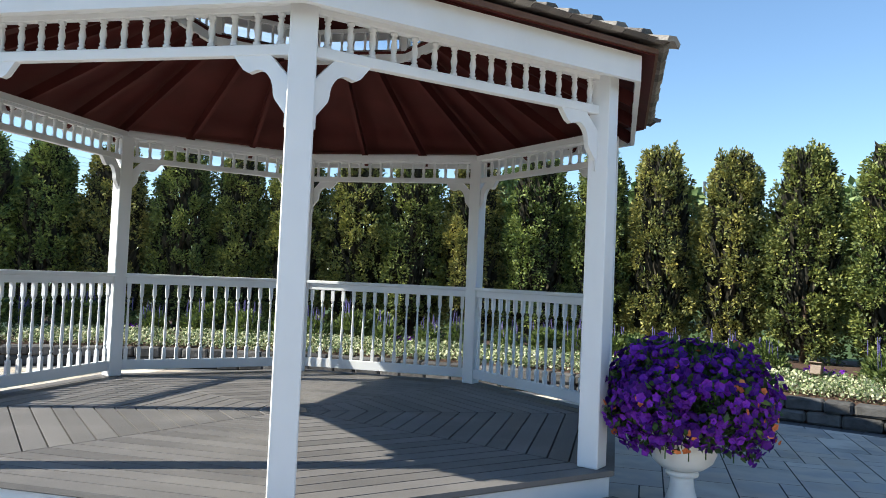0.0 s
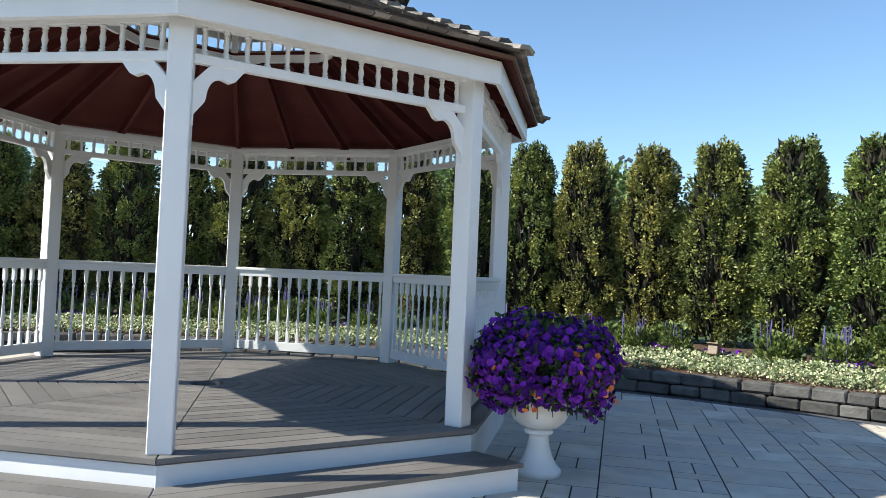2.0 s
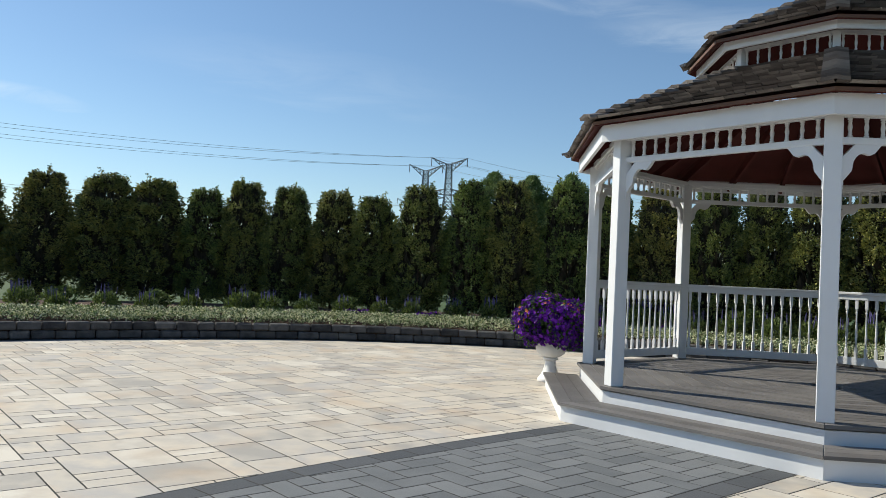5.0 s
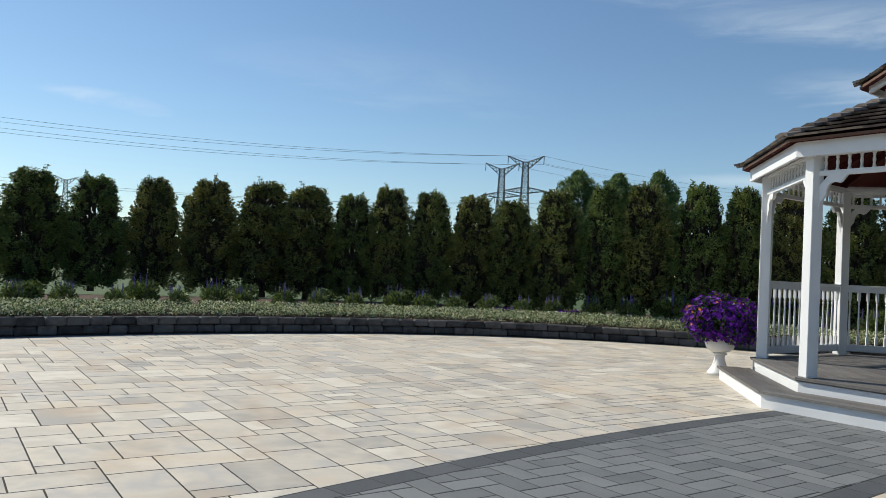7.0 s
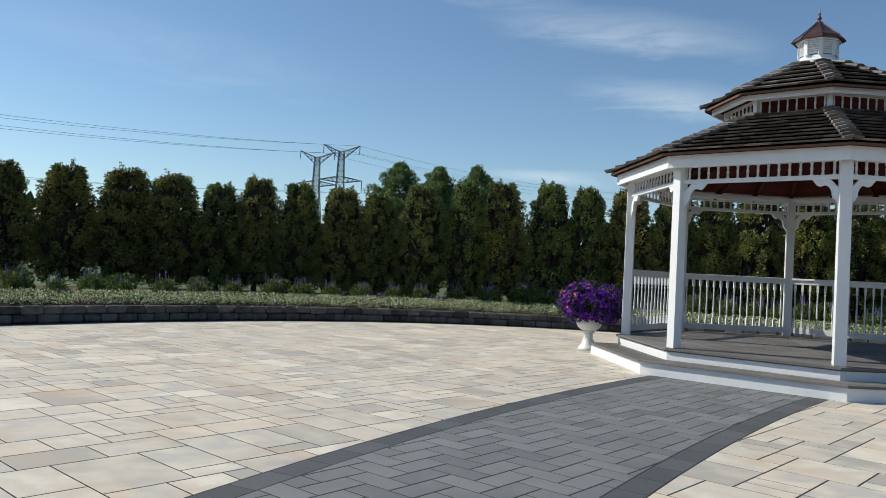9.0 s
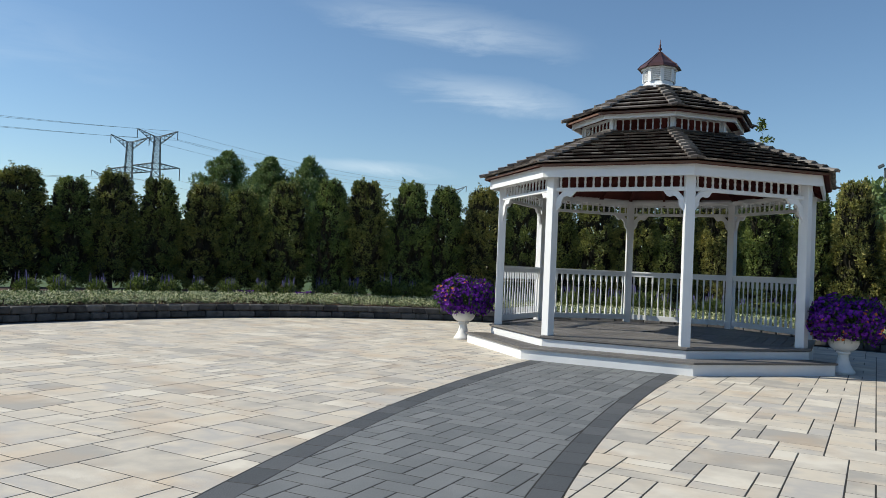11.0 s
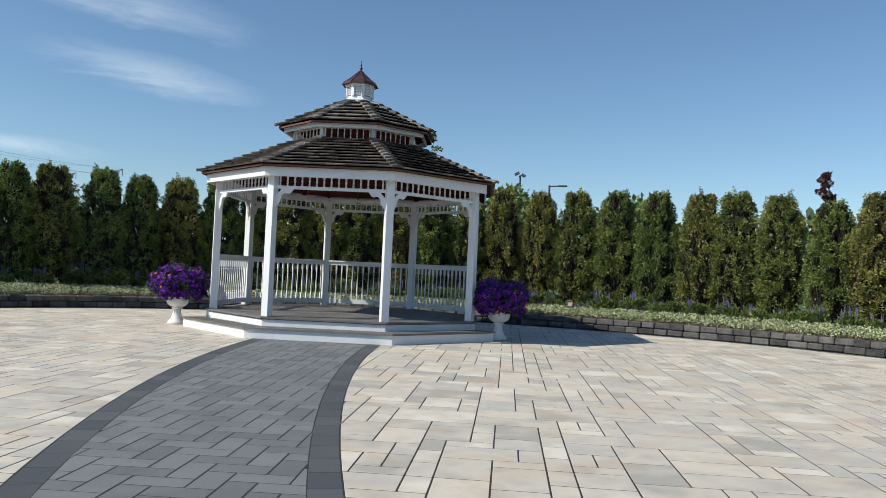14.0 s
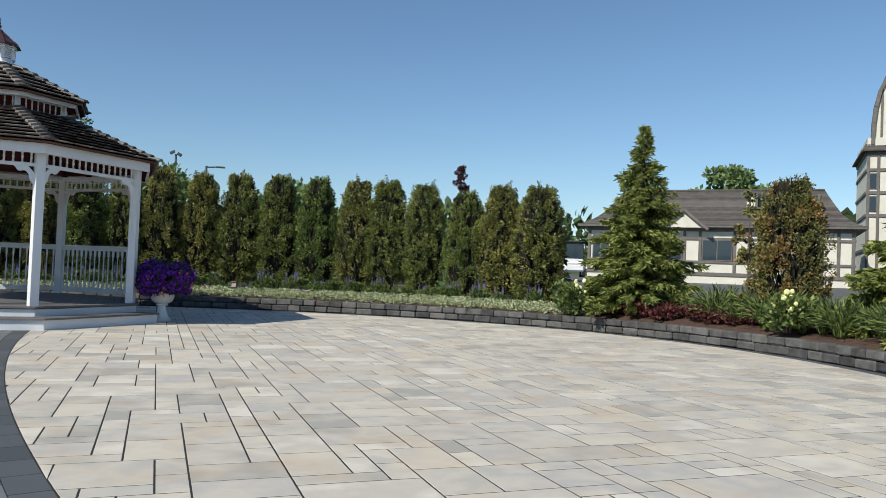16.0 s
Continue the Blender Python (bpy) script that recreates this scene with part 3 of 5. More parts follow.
VARIEGATED = material("white_edged_leaf", (0.10, 0.155, 0.06), (0.66, 0.66, 0.44), 4.0, 0.6, bump=0.0, spread=0.85, translucent=0.2, ramp=[(0.4, (0.22, 0.29, 0.12)), (0.54, (0.50, 0.53, 0.31))])
SHRUB = material("shrub_leaf", (0.035, 0.062, 0.016), (0.21, 0.27, 0.07), 4.0, 0.6, bump=0.0, spread=0.6, translucent=0.2)
SPIKE = material("blue_violet_spike", (0.07, 0.06, 0.19), (0.16, 0.14, 0.33), 8.0, 0.7, bump=0.0, spread=0.7)
BURGUNDY = material("burgundy_leaf", (0.055, 0.012, 0.014), (0.13, 0.035, 0.03), 5.0, 0.6, bump=0.0, spread=0.7)
SPRUCE = material("spruce_needles", (0.085, 0.125, 0.03), (0.30, 0.32, 0.075), 2.5, 0.65, bump=0.0, spread=0.6, translucent=0.25, coords="World")
PINE = material("pine_needles", (0.085, 0.145, 0.05), (0.24, 0.31, 0.12), 2.5, 0.65, bump=0.0, spread=0.6, translucent=0.2)
RUSTY = material("rusty_dying_foliage", (0.045, 0.07, 0.018), (0.40, 0.14, 0.05), 1.6, 0.7, bump=0.0, spread=0.36, coords="World", ramp=[(0.42, (0.12, 0.135, 0.036)), (0.6, (0.20, 0.165, 0.05))])
PURPLELEAF = material("dark_purple_leaf", (0.03, 0.008, 0.014), (0.09, 0.022, 0.03), 3.0, 0.6, bump=0.0, spread=0.7)
CREAM_BLOOM = material("cream_bloom", (0.66, 0.64, 0.28), (0.80, 0.77, 0.48), 8.0, 0.7, bump=0.0, spread=0.6)
WOODS = material("far_woodland_leaf", (0.035, 0.06, 0.025), (0.10, 0.15, 0.06), 0.4, 0.8, bump=0.0, spread=0.55, coords="World")
URNWHITE = material("white_cast_resin", (0.74, 0.73, 0.71), (0.82, 0.81, 0.79), 7.0, 0.5, bump=0.1, bump_scale=40, stain=(0.55, 0.5, 0.42), stain_amount=0.25, stain_scale=5)
FIXTURE = material("brown_spot_fitting", (0.13, 0.085, 0.055), (0.19, 0.13, 0.09), 8.0, 0.5)
STEEL = material("galvanised_steel", (0.13, 0.14, 0.15), (0.21, 0.22, 0.23), 3.0, 0.6, metal=0.3, bump=0)
CABLE = material("aluminium_cable", (0.34, 0.36, 0.38), (0.44, 0.46, 0.48), 3.0, 0.5, metal=0.2, bump=0)
POLEGREY = material("dark_grey_pole", (0.07, 0.085, 0.10), (0.10, 0.12, 0.14), 3.0, 0.5, bump=0)
STUCCO = material("cream_stucco", (0.56, 0.53, 0.46), (0.66, 0.63, 0.555), 2.0, 0.85, bump=0.2, stain=(0.5, 0.48, 0.43), stain_amount=0.3)
TIMBER = material("grey_timber", (0.10, 0.088, 0.08), (0.155, 0.14, 0.128), 4.0, 0.7)
OLDROOF = material("grey_roof_shingle", (0.055, 0.047, 0.043), (0.135, 0.12, 0.11), 2.5, 0.8, bump=0.4, bump_scale=30, spread=0.4, coords="World")
ASPHALT = material("asphalt", (0.075, 0.075, 0.078), (0.12, 0.12, 0.122), 12.0, 0.85, bump=0.4, coords="World", stain=(0.17, 0.165, 0.16), stain_amount=0.5, stain_scale=0.15)
CARTWHITE = material("white_cart_body", (0.70, 0.70, 0.70), (0.80, 0.80, 0.80), 3.0, 0.3, bump=0)
RUBBER = material("black_rubber", (0.018, 0.018, 0.018), (0.03, 0.03, 0.03), 9.0, 0.7)


def glass(name, tint):
    m = material(name, tint, tint, 1.0, 0.05, bump=0, spec=0.4)
    return m


WINDOW = glass("dark_window_glass", (0.03, 0.045, 0.06))


def leaves(name, pts, dirs, sizes, mat, parent, aspect=0.4, kind=""):
    ob = new(name, leaf_mesh(name, np.asarray(pts, float), np.asarray(dirs, float), np.asarray(sizes, float), mat, aspect))
    ob.parent = parent
    return tagged(ob, kind=kind)


def leaf_mesh(name, pts, dirs, sizes, mat, aspect=0.45):
    """Small folded leaves at pts along dirs: two triangles either side of a rib."""
    n = len(pts)
    rs = np.random.RandomState(n % 1000 + 7)
    d = dirs / (np.linalg.norm(dirs, axis=1)[:, None] + 1e-9)
    side = np.cross(d, rs.normal(size=(n, 3)))
    side /= np.linalg.norm(side, axis=1)[:, None] + 1e-9
    s = sizes[:, None]
    up = np.cross(side, d) * s * 0.12
    v = np.empty((n, 4, 3))
    v[:, 0] = pts
    v[:, 1] = pts + d * s * 0.5 + side * s * aspect + up
    v[:, 2] = pts + d * s
    v[:, 3] = pts + d * s * 0.5 - side * s * aspect + up
    me = bpy.data.meshes.new(name)
    me.vertices.add(n * 4)
    me.vertices.foreach_set("co", v.reshape(-1))
    me.loops.add(n * 6)
    idx = (np.arange(n)[:, None] * 4 + np.array([0, 1, 2, 0, 2, 3])).reshape(-1)
    me.loops.foreach_set("vertex_index", idx.astype(np.int32))
    me.polygons.add(n * 2)
    me.polygons.foreach_set("loop_start", np.arange(0, n * 6, 3, dtype=np.int32))
    me.materials.append(mat)
    me.update(calc_edges=True)
    return me


def bloom_mesh(name, pts, normals, radii, mat, rs):
    """Open five-lobed blooms with a sunken throat."""
    verts, faces = [], []
    for p, nrm, r in zip(pts, normals, radii):
        q = Vector(nrm).to_track_quat("Z", "Y").to_matrix()
        o = len(verts)
        verts.append(Vector(p) - q @ Vector((0, 0, 0.4 * r)))
        a0 = rs.uniform(0, 6.28)
        for i in range(10):
            rr = r if i % 2 == 0 else r * 0.78
            a = a0 + math.pi * i / 5
            verts.append(Vector(p) + q @ Vector((rr * math.cos(a), rr * math.sin(a), rs.uniform(-0.12, 0.15) * r)))
        for i in range(10):
            faces.append((o, o + 1 + i, o + 1 + (i + 1) % 10))
    me = bpy.data.meshes.new(name)
    me.from_pydata([tuple(v) for v in verts], [], faces)
    me.materials.append(mat)
    return me


# ---- urns with petunias ----
def build_urn():
    urn = group_base("urn")
    bm = bmesh.new()
    add_lathe(bm, [(0.165, 0.0), (0.165, 0.035), (0.155, 0.05), (0.13, 0.075), (0.10, 0.13), (0.078, 0.20), (0.07, 0.255), (0.07, 0.285)], 28)
    part("pedestal", bm, URNWHITE, urn, smooth=True)
    bm = bmesh.new()
    add_lathe(bm, [(0.07, 0.283), (0.098, 0.287), (0.102, 0.303), (0.09, 0.318), (0.074, 0.322)], 28)
    part("collar", bm, URNWHITE, urn, smooth=True)
    bm = bmesh.new()
    add_lathe(bm, [(0.075, 0.32), (0.13, 0.335), (0.18, 0.375), (0.205, 0.43), (0.21, 0.48), (0.19, 0.515), (0.185, 0.535), (0.215, 0.56), (0.22, 0.58), (0.19, 0.585), (0.17, 0.55), (0.02, 0.545)], 28)
    part("bowl", bm, URNWHITE, urn, smooth=True)
    return tagged(urn, "white footed garden urn on the paving beside the step", "urn", "urns by the steps")


def build_petunias(seed, squash):
    rs = np.random.RandomState(seed)
    plant = group_base("petunia_plant")
    rx, rz, zc = 0.51 * squash, 0.335, 0.765

    def shell(n, lo, hi):
        p = rs.normal(size=(n * 2, 3))
        p /= np.linalg.norm(p, axis=1)[:, None]
        p = p[(p[:, 2] > -0.75)][:n]
        lump = 1 + 0.08 * np.sin(p[:, 0] * 7 + seed) + 0.07 * np.cos(p[:, 1] * 9 + p[:, 2] * 6) + 0.04 * np.sin(p[:, 0] * 17 + p[:, 2] * 13)
        rad = rs.uniform(lo, hi, size=(len(p), 1)) * lump[:, None]
        drop = np.where(p[:, 2] < -0.2, 1.12, 1.0)[:, None]
        q = p * rad * np.array([rx, rx, rz]) * np.c_[np.ones(len(p)), np.ones(len(p)), drop[:, 0]]
        q[:, 2] += zc
        return q, p

    q, p = shell(6500, 0.55, 1.0)
    leaves("foliage", q, p + rs.normal(size=p.shape) * 0.6, rs.uniform(0.03, 0.07, len(q)), LEAF, plant, 0.3)
    q, p = shell(2300, 0.86, 1.09)
    keep = (np.sin(q[:, 0] * 9 + seed) + np.sin(q[:, 2] * 11 + q[:, 1] * 8) > -1.75)
    q, p = q[keep], p[keep]
    ob = new("violet_bloom", bloom_mesh("violet_bloom", q, p + rs.normal(size=p.shape) * 0.35, rs.uniform(0.019, 0.034, len(q)), VIOLET, rs))
    ob.parent = plant
    tagged(ob, "deep violet petunia blooms", kind="stuff")
    q, p = shell(330, 0.98, 1.09)
    keep = (np.sin(q[:, 0] * 8 + 2 * seed) * np.sin(q[:, 2] * 9 + q[:, 1] * 6) > 0.25)
    q, p = q[keep], p[keep]
    ob = new("orange_bloom", bloom_mesh("orange_bloom", q, p + rs.normal(size=p.shape) * 0.3, rs.uniform(0.016, 0.026, len(q)), ORANGE, rs))
    ob.parent = plant
    tagged(ob, "small orange blooms", kind="stuff")
    # trailing stems that hang over the rim
    n = 14
    bm = bmesh.new()
    for i in range(n):
        a = rs.uniform(0, 6.28)
        r0 = rs.uniform(0.3, 0.46) * squash
        z = 0.50
        x, y = r0 * math.cos(a), r0 * math.sin(a)
        l = rs.uniform(0.02, 0.07)
        add_lathe(bm, [(0.004, 0), (0.003, l + 0.06)], 4, (x, y, z - l))
    tagged(part("stem", bm, LEAF, plant), kind="stuff")
    return tagged(plant, "round mass of violet petunias with orange blooms", "flowers", "petunias in urns")


urn = build_urn()
urn.matrix_basis = pose(2.95, -0.80, 0.0)
urn2 = copy_thing(urn, pose(-3.14, -0.86, 0.0, 0, 0, 40))
build_petunias(4, 1.06).matrix_basis = pose(2.95, -0.80, 0.0)
build_petunias(9, 0.98).matrix_basis = pose(-3.14, -0.86, 0.0)


# ---- the bed inside the wall ----
def scatter_ring(rs, n, d0, d1, o0, o1):
    deg, out = rs.uniform(d0, d1, n), rs.uniform(o0, o1, n)
    th = np.radians(deg)
    r = np.array([kerb_radius(t) for t in th]) + out
    return np.c_[CX + r * np.cos(th), CY + r * np.sin(th)], out


def build_edging_plants():
    rs = np.random.RandomState(5)
    bed = tagged(group_base("edging_plants"), "low white-edged green bedding along the wall", "bedding plants", kind="stuff")
    n = 6000
    c, out = scatter_ring(rs, n, 21, 206, 0.20, 0.85)
    per = 13
    pts = np.repeat(np.c_[c, np.array([bed_z(o) for o in out]) + 0.01], per, axis=0)
    up = rs.uniform(0.0, 0.10, len(pts))
    pts += np.c_[rs.normal(scale=0.045, size=(len(pts), 2)), up]
    dirs = np.c_[rs.normal(size=(len(pts), 2)) * 0.8, np.full(len(pts), 0.55)]
    leaves("bedding_leaf", pts, dirs, rs.uniform(0.025, 0.05, len(pts)), VARIEGATED, bed, 0.38, "stuff")


def build_salvia(seed):
    rs = np.random.RandomState(seed)
    plant = group_base("salvia")
    n = 800
    p = rs.normal(size=(n, 3))
    p /= np.linalg.norm(p, axis=1)[:, None]
    p[:, 2] = np.abs(p[:, 2])
    q = p * np.array([0.30, 0.30, 0.36]) * rs.uniform(0.5, 1.05, size=(n, 1))
    leaves("foliage", q, p + np.array([0, 0, 0.5]) + rs.normal(size=p.shape) * 0.4, rs.uniform(0.05, 0.10, n), SHRUB, plant, 0.24)
    for i in range(9):
        a, r = rs.uniform(0, 6.28), 0.24 * math.sqrt(rs.uniform(0, 1))
        h, l = rs.uniform(0.28, 0.40), rs.uniform(0.14, 0.24)
        bm = bmesh.new()
        prof = [(0.004, 0), (0.004, h * 0.75)]
        k = 8
        for j in range(k):
            z = h * 0.75 + l * j / k
            prof += [(0.012 * (1 - 0.6 * j / k), z), (0.006, z + 0.6 * l / k)]
        prof.append((0.002, h * 0.75 + l))
        add_lathe(bm, prof, 6, (r * math.cos(a), r * math.sin(a), 0.08), Matrix.Rotation(rs.uniform(-0.12, 0.12), 4, "X") @ Matrix.Rotation(rs.uniform(-0.12, 0.12), 4, "Y"))
        part("flower_spike", bm, SPIKE, plant)
    return tagged(plant, "bushy green salvia with blue-violet flower spikes", "flowers", "salvias in the bed")


def build_bush(seed, name, label, mat, w, h, leaf, n=1100, group="", cat="shrub"):
    rs = np.random.RandomState(seed)
    plant = group_base(name)
    lob = [(rs.normal(scale=w * 0.2), rs.normal(scale=w * 0.2), rs.uniform(0.3, 0.7) * h, rs.uniform(0.24, 0.36)) for _ in range(9)]
    pts, dirs = [], []
    for x, y, z, s in lob:
        p = rs.normal(size=(n // 9, 3))
        p /= np.linalg.norm(p, axis=1)[:, None]
        q = p * np.array([w, w, h]) * s * rs.uniform(0.7, 1.05, size=(len(p), 1)) + np.array([x, y, z])
        q[:, 2] = np.maximum(q[:, 2], 0.0)
        pts.append(q)
        dirs.append(p + np.array([0, 0, 0.5]) + rs.normal(size=p.shape) * 0.4)
    pts = np.concatenate(pts)
    leaves("foliage", pts, np.concatenate(dirs), rs.uniform(0.6, 1.2, len(pts)) * leaf, mat, plant, 0.34)
    bm = bmesh.new()
    for i in range(5):
        a = 6.28 * i / 5
        add_lathe(bm, [(0.012, -0.02), (0.006, h * 0.6)], 5, (0.05 * math.cos(a), 0.05 * math.sin(a), 0), Matrix.Rotation(0.3, 4, (math.sin(a), -math.cos(a), 0)))
    part("stem", bm, BARK, plant)
    return tagged(plant, label, cat, group)


def build_strap_clump(seed, h):
    rs = np.random.RandomState(seed)
    plant = group_base("daylily_clump")
    n = 90
    a = rs.uniform(0, 6.28, n)
    tilt = rs.uniform(0.15, 0.9, n)
    pts, dirs, sz = [], [], []
    for i in range(n):
        base = np.array([0.06 * math.cos(a[i]), 0.06 * math.sin(a[i]), 0.0])
        out = np.array([math.cos(a[i]), math.sin(a[i]), 0])
        l = h * rs.uniform(0.7, 1.1)
        for j in range(4):
            t = tilt[i] * (0.5 + 0.55 * j)
            d = out * math.sin(t) + np.array([0, 0, math.cos(t)])
            pts.append(base)
            dirs.append(d)
            sz.append(l * 0.36)
            base = base + d * l * 0.28
    leaves("leaf_blade", pts, dirs, sz, SHRUB, plant, 0.055)
    return tagged(plant, "clump of arching strap-like green leaves", "grass clump", "daylilies in the bed")


def place(ob, deg, out, turn=0.0, s=1.0):
    p = ring_point(deg, out, bed_z(out) + 0.01)
    ob.matrix_basis = pose(*p, 0, 0, turn)
    ob.scale = (s, s, s)
    return ob


def build_bed():
    rnd = random.Random(8)
    build_edging_plants()
    kinds = [build_salvia(31), build_salvia(32), build_salvia(33)]
    used = [False] * 3
    deg = 24.0
    while deg < 206:
        # a few gaps of bare bark
        j = rnd.randrange(3)
        if not (66 < deg < 70):
            ob = kinds[j] if not used[j] else copy_thing(kinds[j], Matrix())
            used[j] = True
            place(ob, deg, rnd.uniform(0.95, 1.35), turn=rnd.uniform(0, 360), s=rnd.uniform(0.75, 1.1) * (0.8 if deg < 60 or deg > 138 else 1.0))
        deg += rnd.uniform(2.4, 4.2)
    b1 = build_bush(41, "flowering_shrub", "low leafy green shrub in the bed", SHRUB, 0.55, 0.42, 0.085, group="shrubs in the bed")
    place(b1, 100, 1.7)
    for deg, out, s in ((72, 1.3, 0.9), (76, 1.2, 0.8), (112, 1.4, 1.1), (121, 1.3, 1.0), (127, 1.2, 1.1), (131, 1.3, 0.9), (149, 1.6, 1.0), (158, 1.6, 1.1), (166, 1.7, 1.0), (174, 1.6, 1.1), (183, 1.6, 1.2), (192, 1.6, 1.0), (61, 1.2, 0.8), (53, 1.25, 0.7), (64.5, 1.0, 0.7), (58, 1.0, 0.65), (56, 1.2, 0.7), (49.5, 1.1, 0.65), (46, 1.0, 0.6), (42, 1.15, 0.65), (74, 1.0, 0.7), (80, 1.05, 0.8), (86, 1.1, 0.8), (93, 1.1, 0.8)):
        place(copy_thing(b1, Matrix()), deg, out, turn=rnd.uniform(0, 360), s=s * (0.72 if deg > 140 else 1.0))
    # violet bedding patches
    rs = np.random.RandomState(17)
    for deg in (68.0, 72.5, 60.5, 97, 118, 141, 148):
        c, out = scatter_ring(rs, 60, deg - 1.2, deg + 1.2, 0.8, 1.05)
        patch = group_base("violet_bedding")
        pts = np.c_[c, np.array([bed_z(o) for o in out]) + 0.09 + rs.uniform(-0.03, 0.04, len(c))]
        ob = new("violet_bloom", bloom_mesh("violet_bloom", pts, np.c_[rs.normal(size=(len(c), 2)) * 0.5, np.ones(len(c))], rs.uniform(0.018, 0.03, len(c)), VIOLET, rs))
        ob.parent = patch
        tagged(ob, kind="stuff")
        q = np.repeat(pts, 6, axis=0) - np.array([0, 0, 0.05])
        leaves("foliage", q, rs.normal(size=q.shape) + np.array([0, 0, 0.6]), rs.uniform(0.03, 0.05, len(q)), LEAF, patch, 0.35)
        tagged(patch, "low patch of violet bedding flowers", "flowers", "violet patches")
    # landscape spotlights
    spot = group_base("spotlight")
    bm = bmesh.new()
    add_box(bm, (0.13, 0.10, 0.14), (0, 0, 0.15), Matrix.Rotation(radians(18), 4, "X"), 0.008)
    part("housing", bm, FIXTURE, spot)
    bm = bmesh.new()
    add_box(bm, (0.15, 0.13, 0.016), (0, 0.0, 0.222), Matrix.Rotation(radians(18), 4, "X"), 0.004)
    part("hood", bm, FIXTURE, spot)
    bm = bmesh.new()
    add_lathe(bm, [(0.012, -0.05), (0.012, 0.1)], 8)
    part("stake", bm, FIXTURE, spot)
    tagged(spot, "small brown landscape spotlight in the mulch", "light", "bed spotlights")
    place(spot, 68.3, 0.72, turn=150)
    for deg, out in ((47.0, 1.2), (118, 1.3), (143, 1.3)):
        place(copy_thing(spot, Matrix()), deg, out, turn=deg + 90)
    # right-hand end: burgundy leaves, daylilies, cream hydrangeas
    b2 = build_bush(51, "heuchera", "low mound of dark burgundy heuchera leaves", BURGUNDY, 0.42, 0.24, 0.07, 700, "heucheras along the wall")
    place(b2, 19.5, 0.5)
    for i in range(11):
        place(copy_thing(b2, Matrix()), 18.2 - 1.5 * i, rnd.uniform(0.4, 0.75), turn=rnd.uniform(0, 360), s=rnd.uniform(0.8, 1.1))
    d = build_strap_clump(61, 0.5)
    place(d, 22, 0.9)
    for deg, out in ((11, 1.0), (8.5, 0.9), (6, 1.1), (3.5, 0.9), (0.5, 0.8), (-2, 0.7), (-4, 1.0), (-14, 0.8), (-16, 1.0), (-12.5, 1.2), (-18, 0.8), (-20, 1.1), (-10.5, 0.75), (14, 1.1), (16.5, 1.2), (-6, 0.6), (-8, 0.75), (-9.5, 1.2), (-13.5, 0.5), (-15, 0.6), (-17, 0.65), (-19, 0.6), (-21, 0.7), (2, 1.3), (-1, 1.4), (5, 1.5), (9.5, 1.5), (-3, 0.45), (-5, 0.5), (-7, 0.45), (-11.5, 0.5), (-12.5, 0.6), (1, 0.5), (4.5, 0.55), (7, 0.6), (-16, 0.5), (-18.5, 0.5), (-6.5, 1.3), (-11, 1.5), (-14, 1.3)):
        place(copy_thing(d, Matrix()), deg, out, turn=rnd.uniform(0, 360), s=rnd.uniform(0.75, 1.15))
    for seed, x, y, s in ((71, 11.0, -1.85, 0.85), (72, 12.05, -6.6, 0.85), (73, 12.45, -6.0, 0.7)):
        h = build_bush(seed, "hydrangea", "hydrangea shrub with cream flower heads", SHRUB, 0.75 * s, 0.72 * s, 0.10, 1000, "hydrangeas")
        rs = np.random.RandomState(seed)
        for i in range(16):
            a, r = rs.uniform(0, 6.28), rs.uniform(0.05, 0.38) * s
            bm = bmesh.new()
            bmesh.ops.create_icosphere(bm, subdivisions=2, radius=1)
            rr = rs.uniform(0.035, 0.065) * s
            at = Vector((r * math.cos(a), r * math.sin(a), rs.uniform(0.42, 0.85) * s * 0.9))
            for v in bm.verts:
                v.co *= rr * (1 + 0.3 * noise.noise(v.co * 3 + Vector((i, seed, 0))))
                v.co.z *= 1.1
                v.co += at
            part("flower_head", bm, CREAM_BLOOM, h)
        h.matrix_basis = pose(x, y, BED + 0.12)


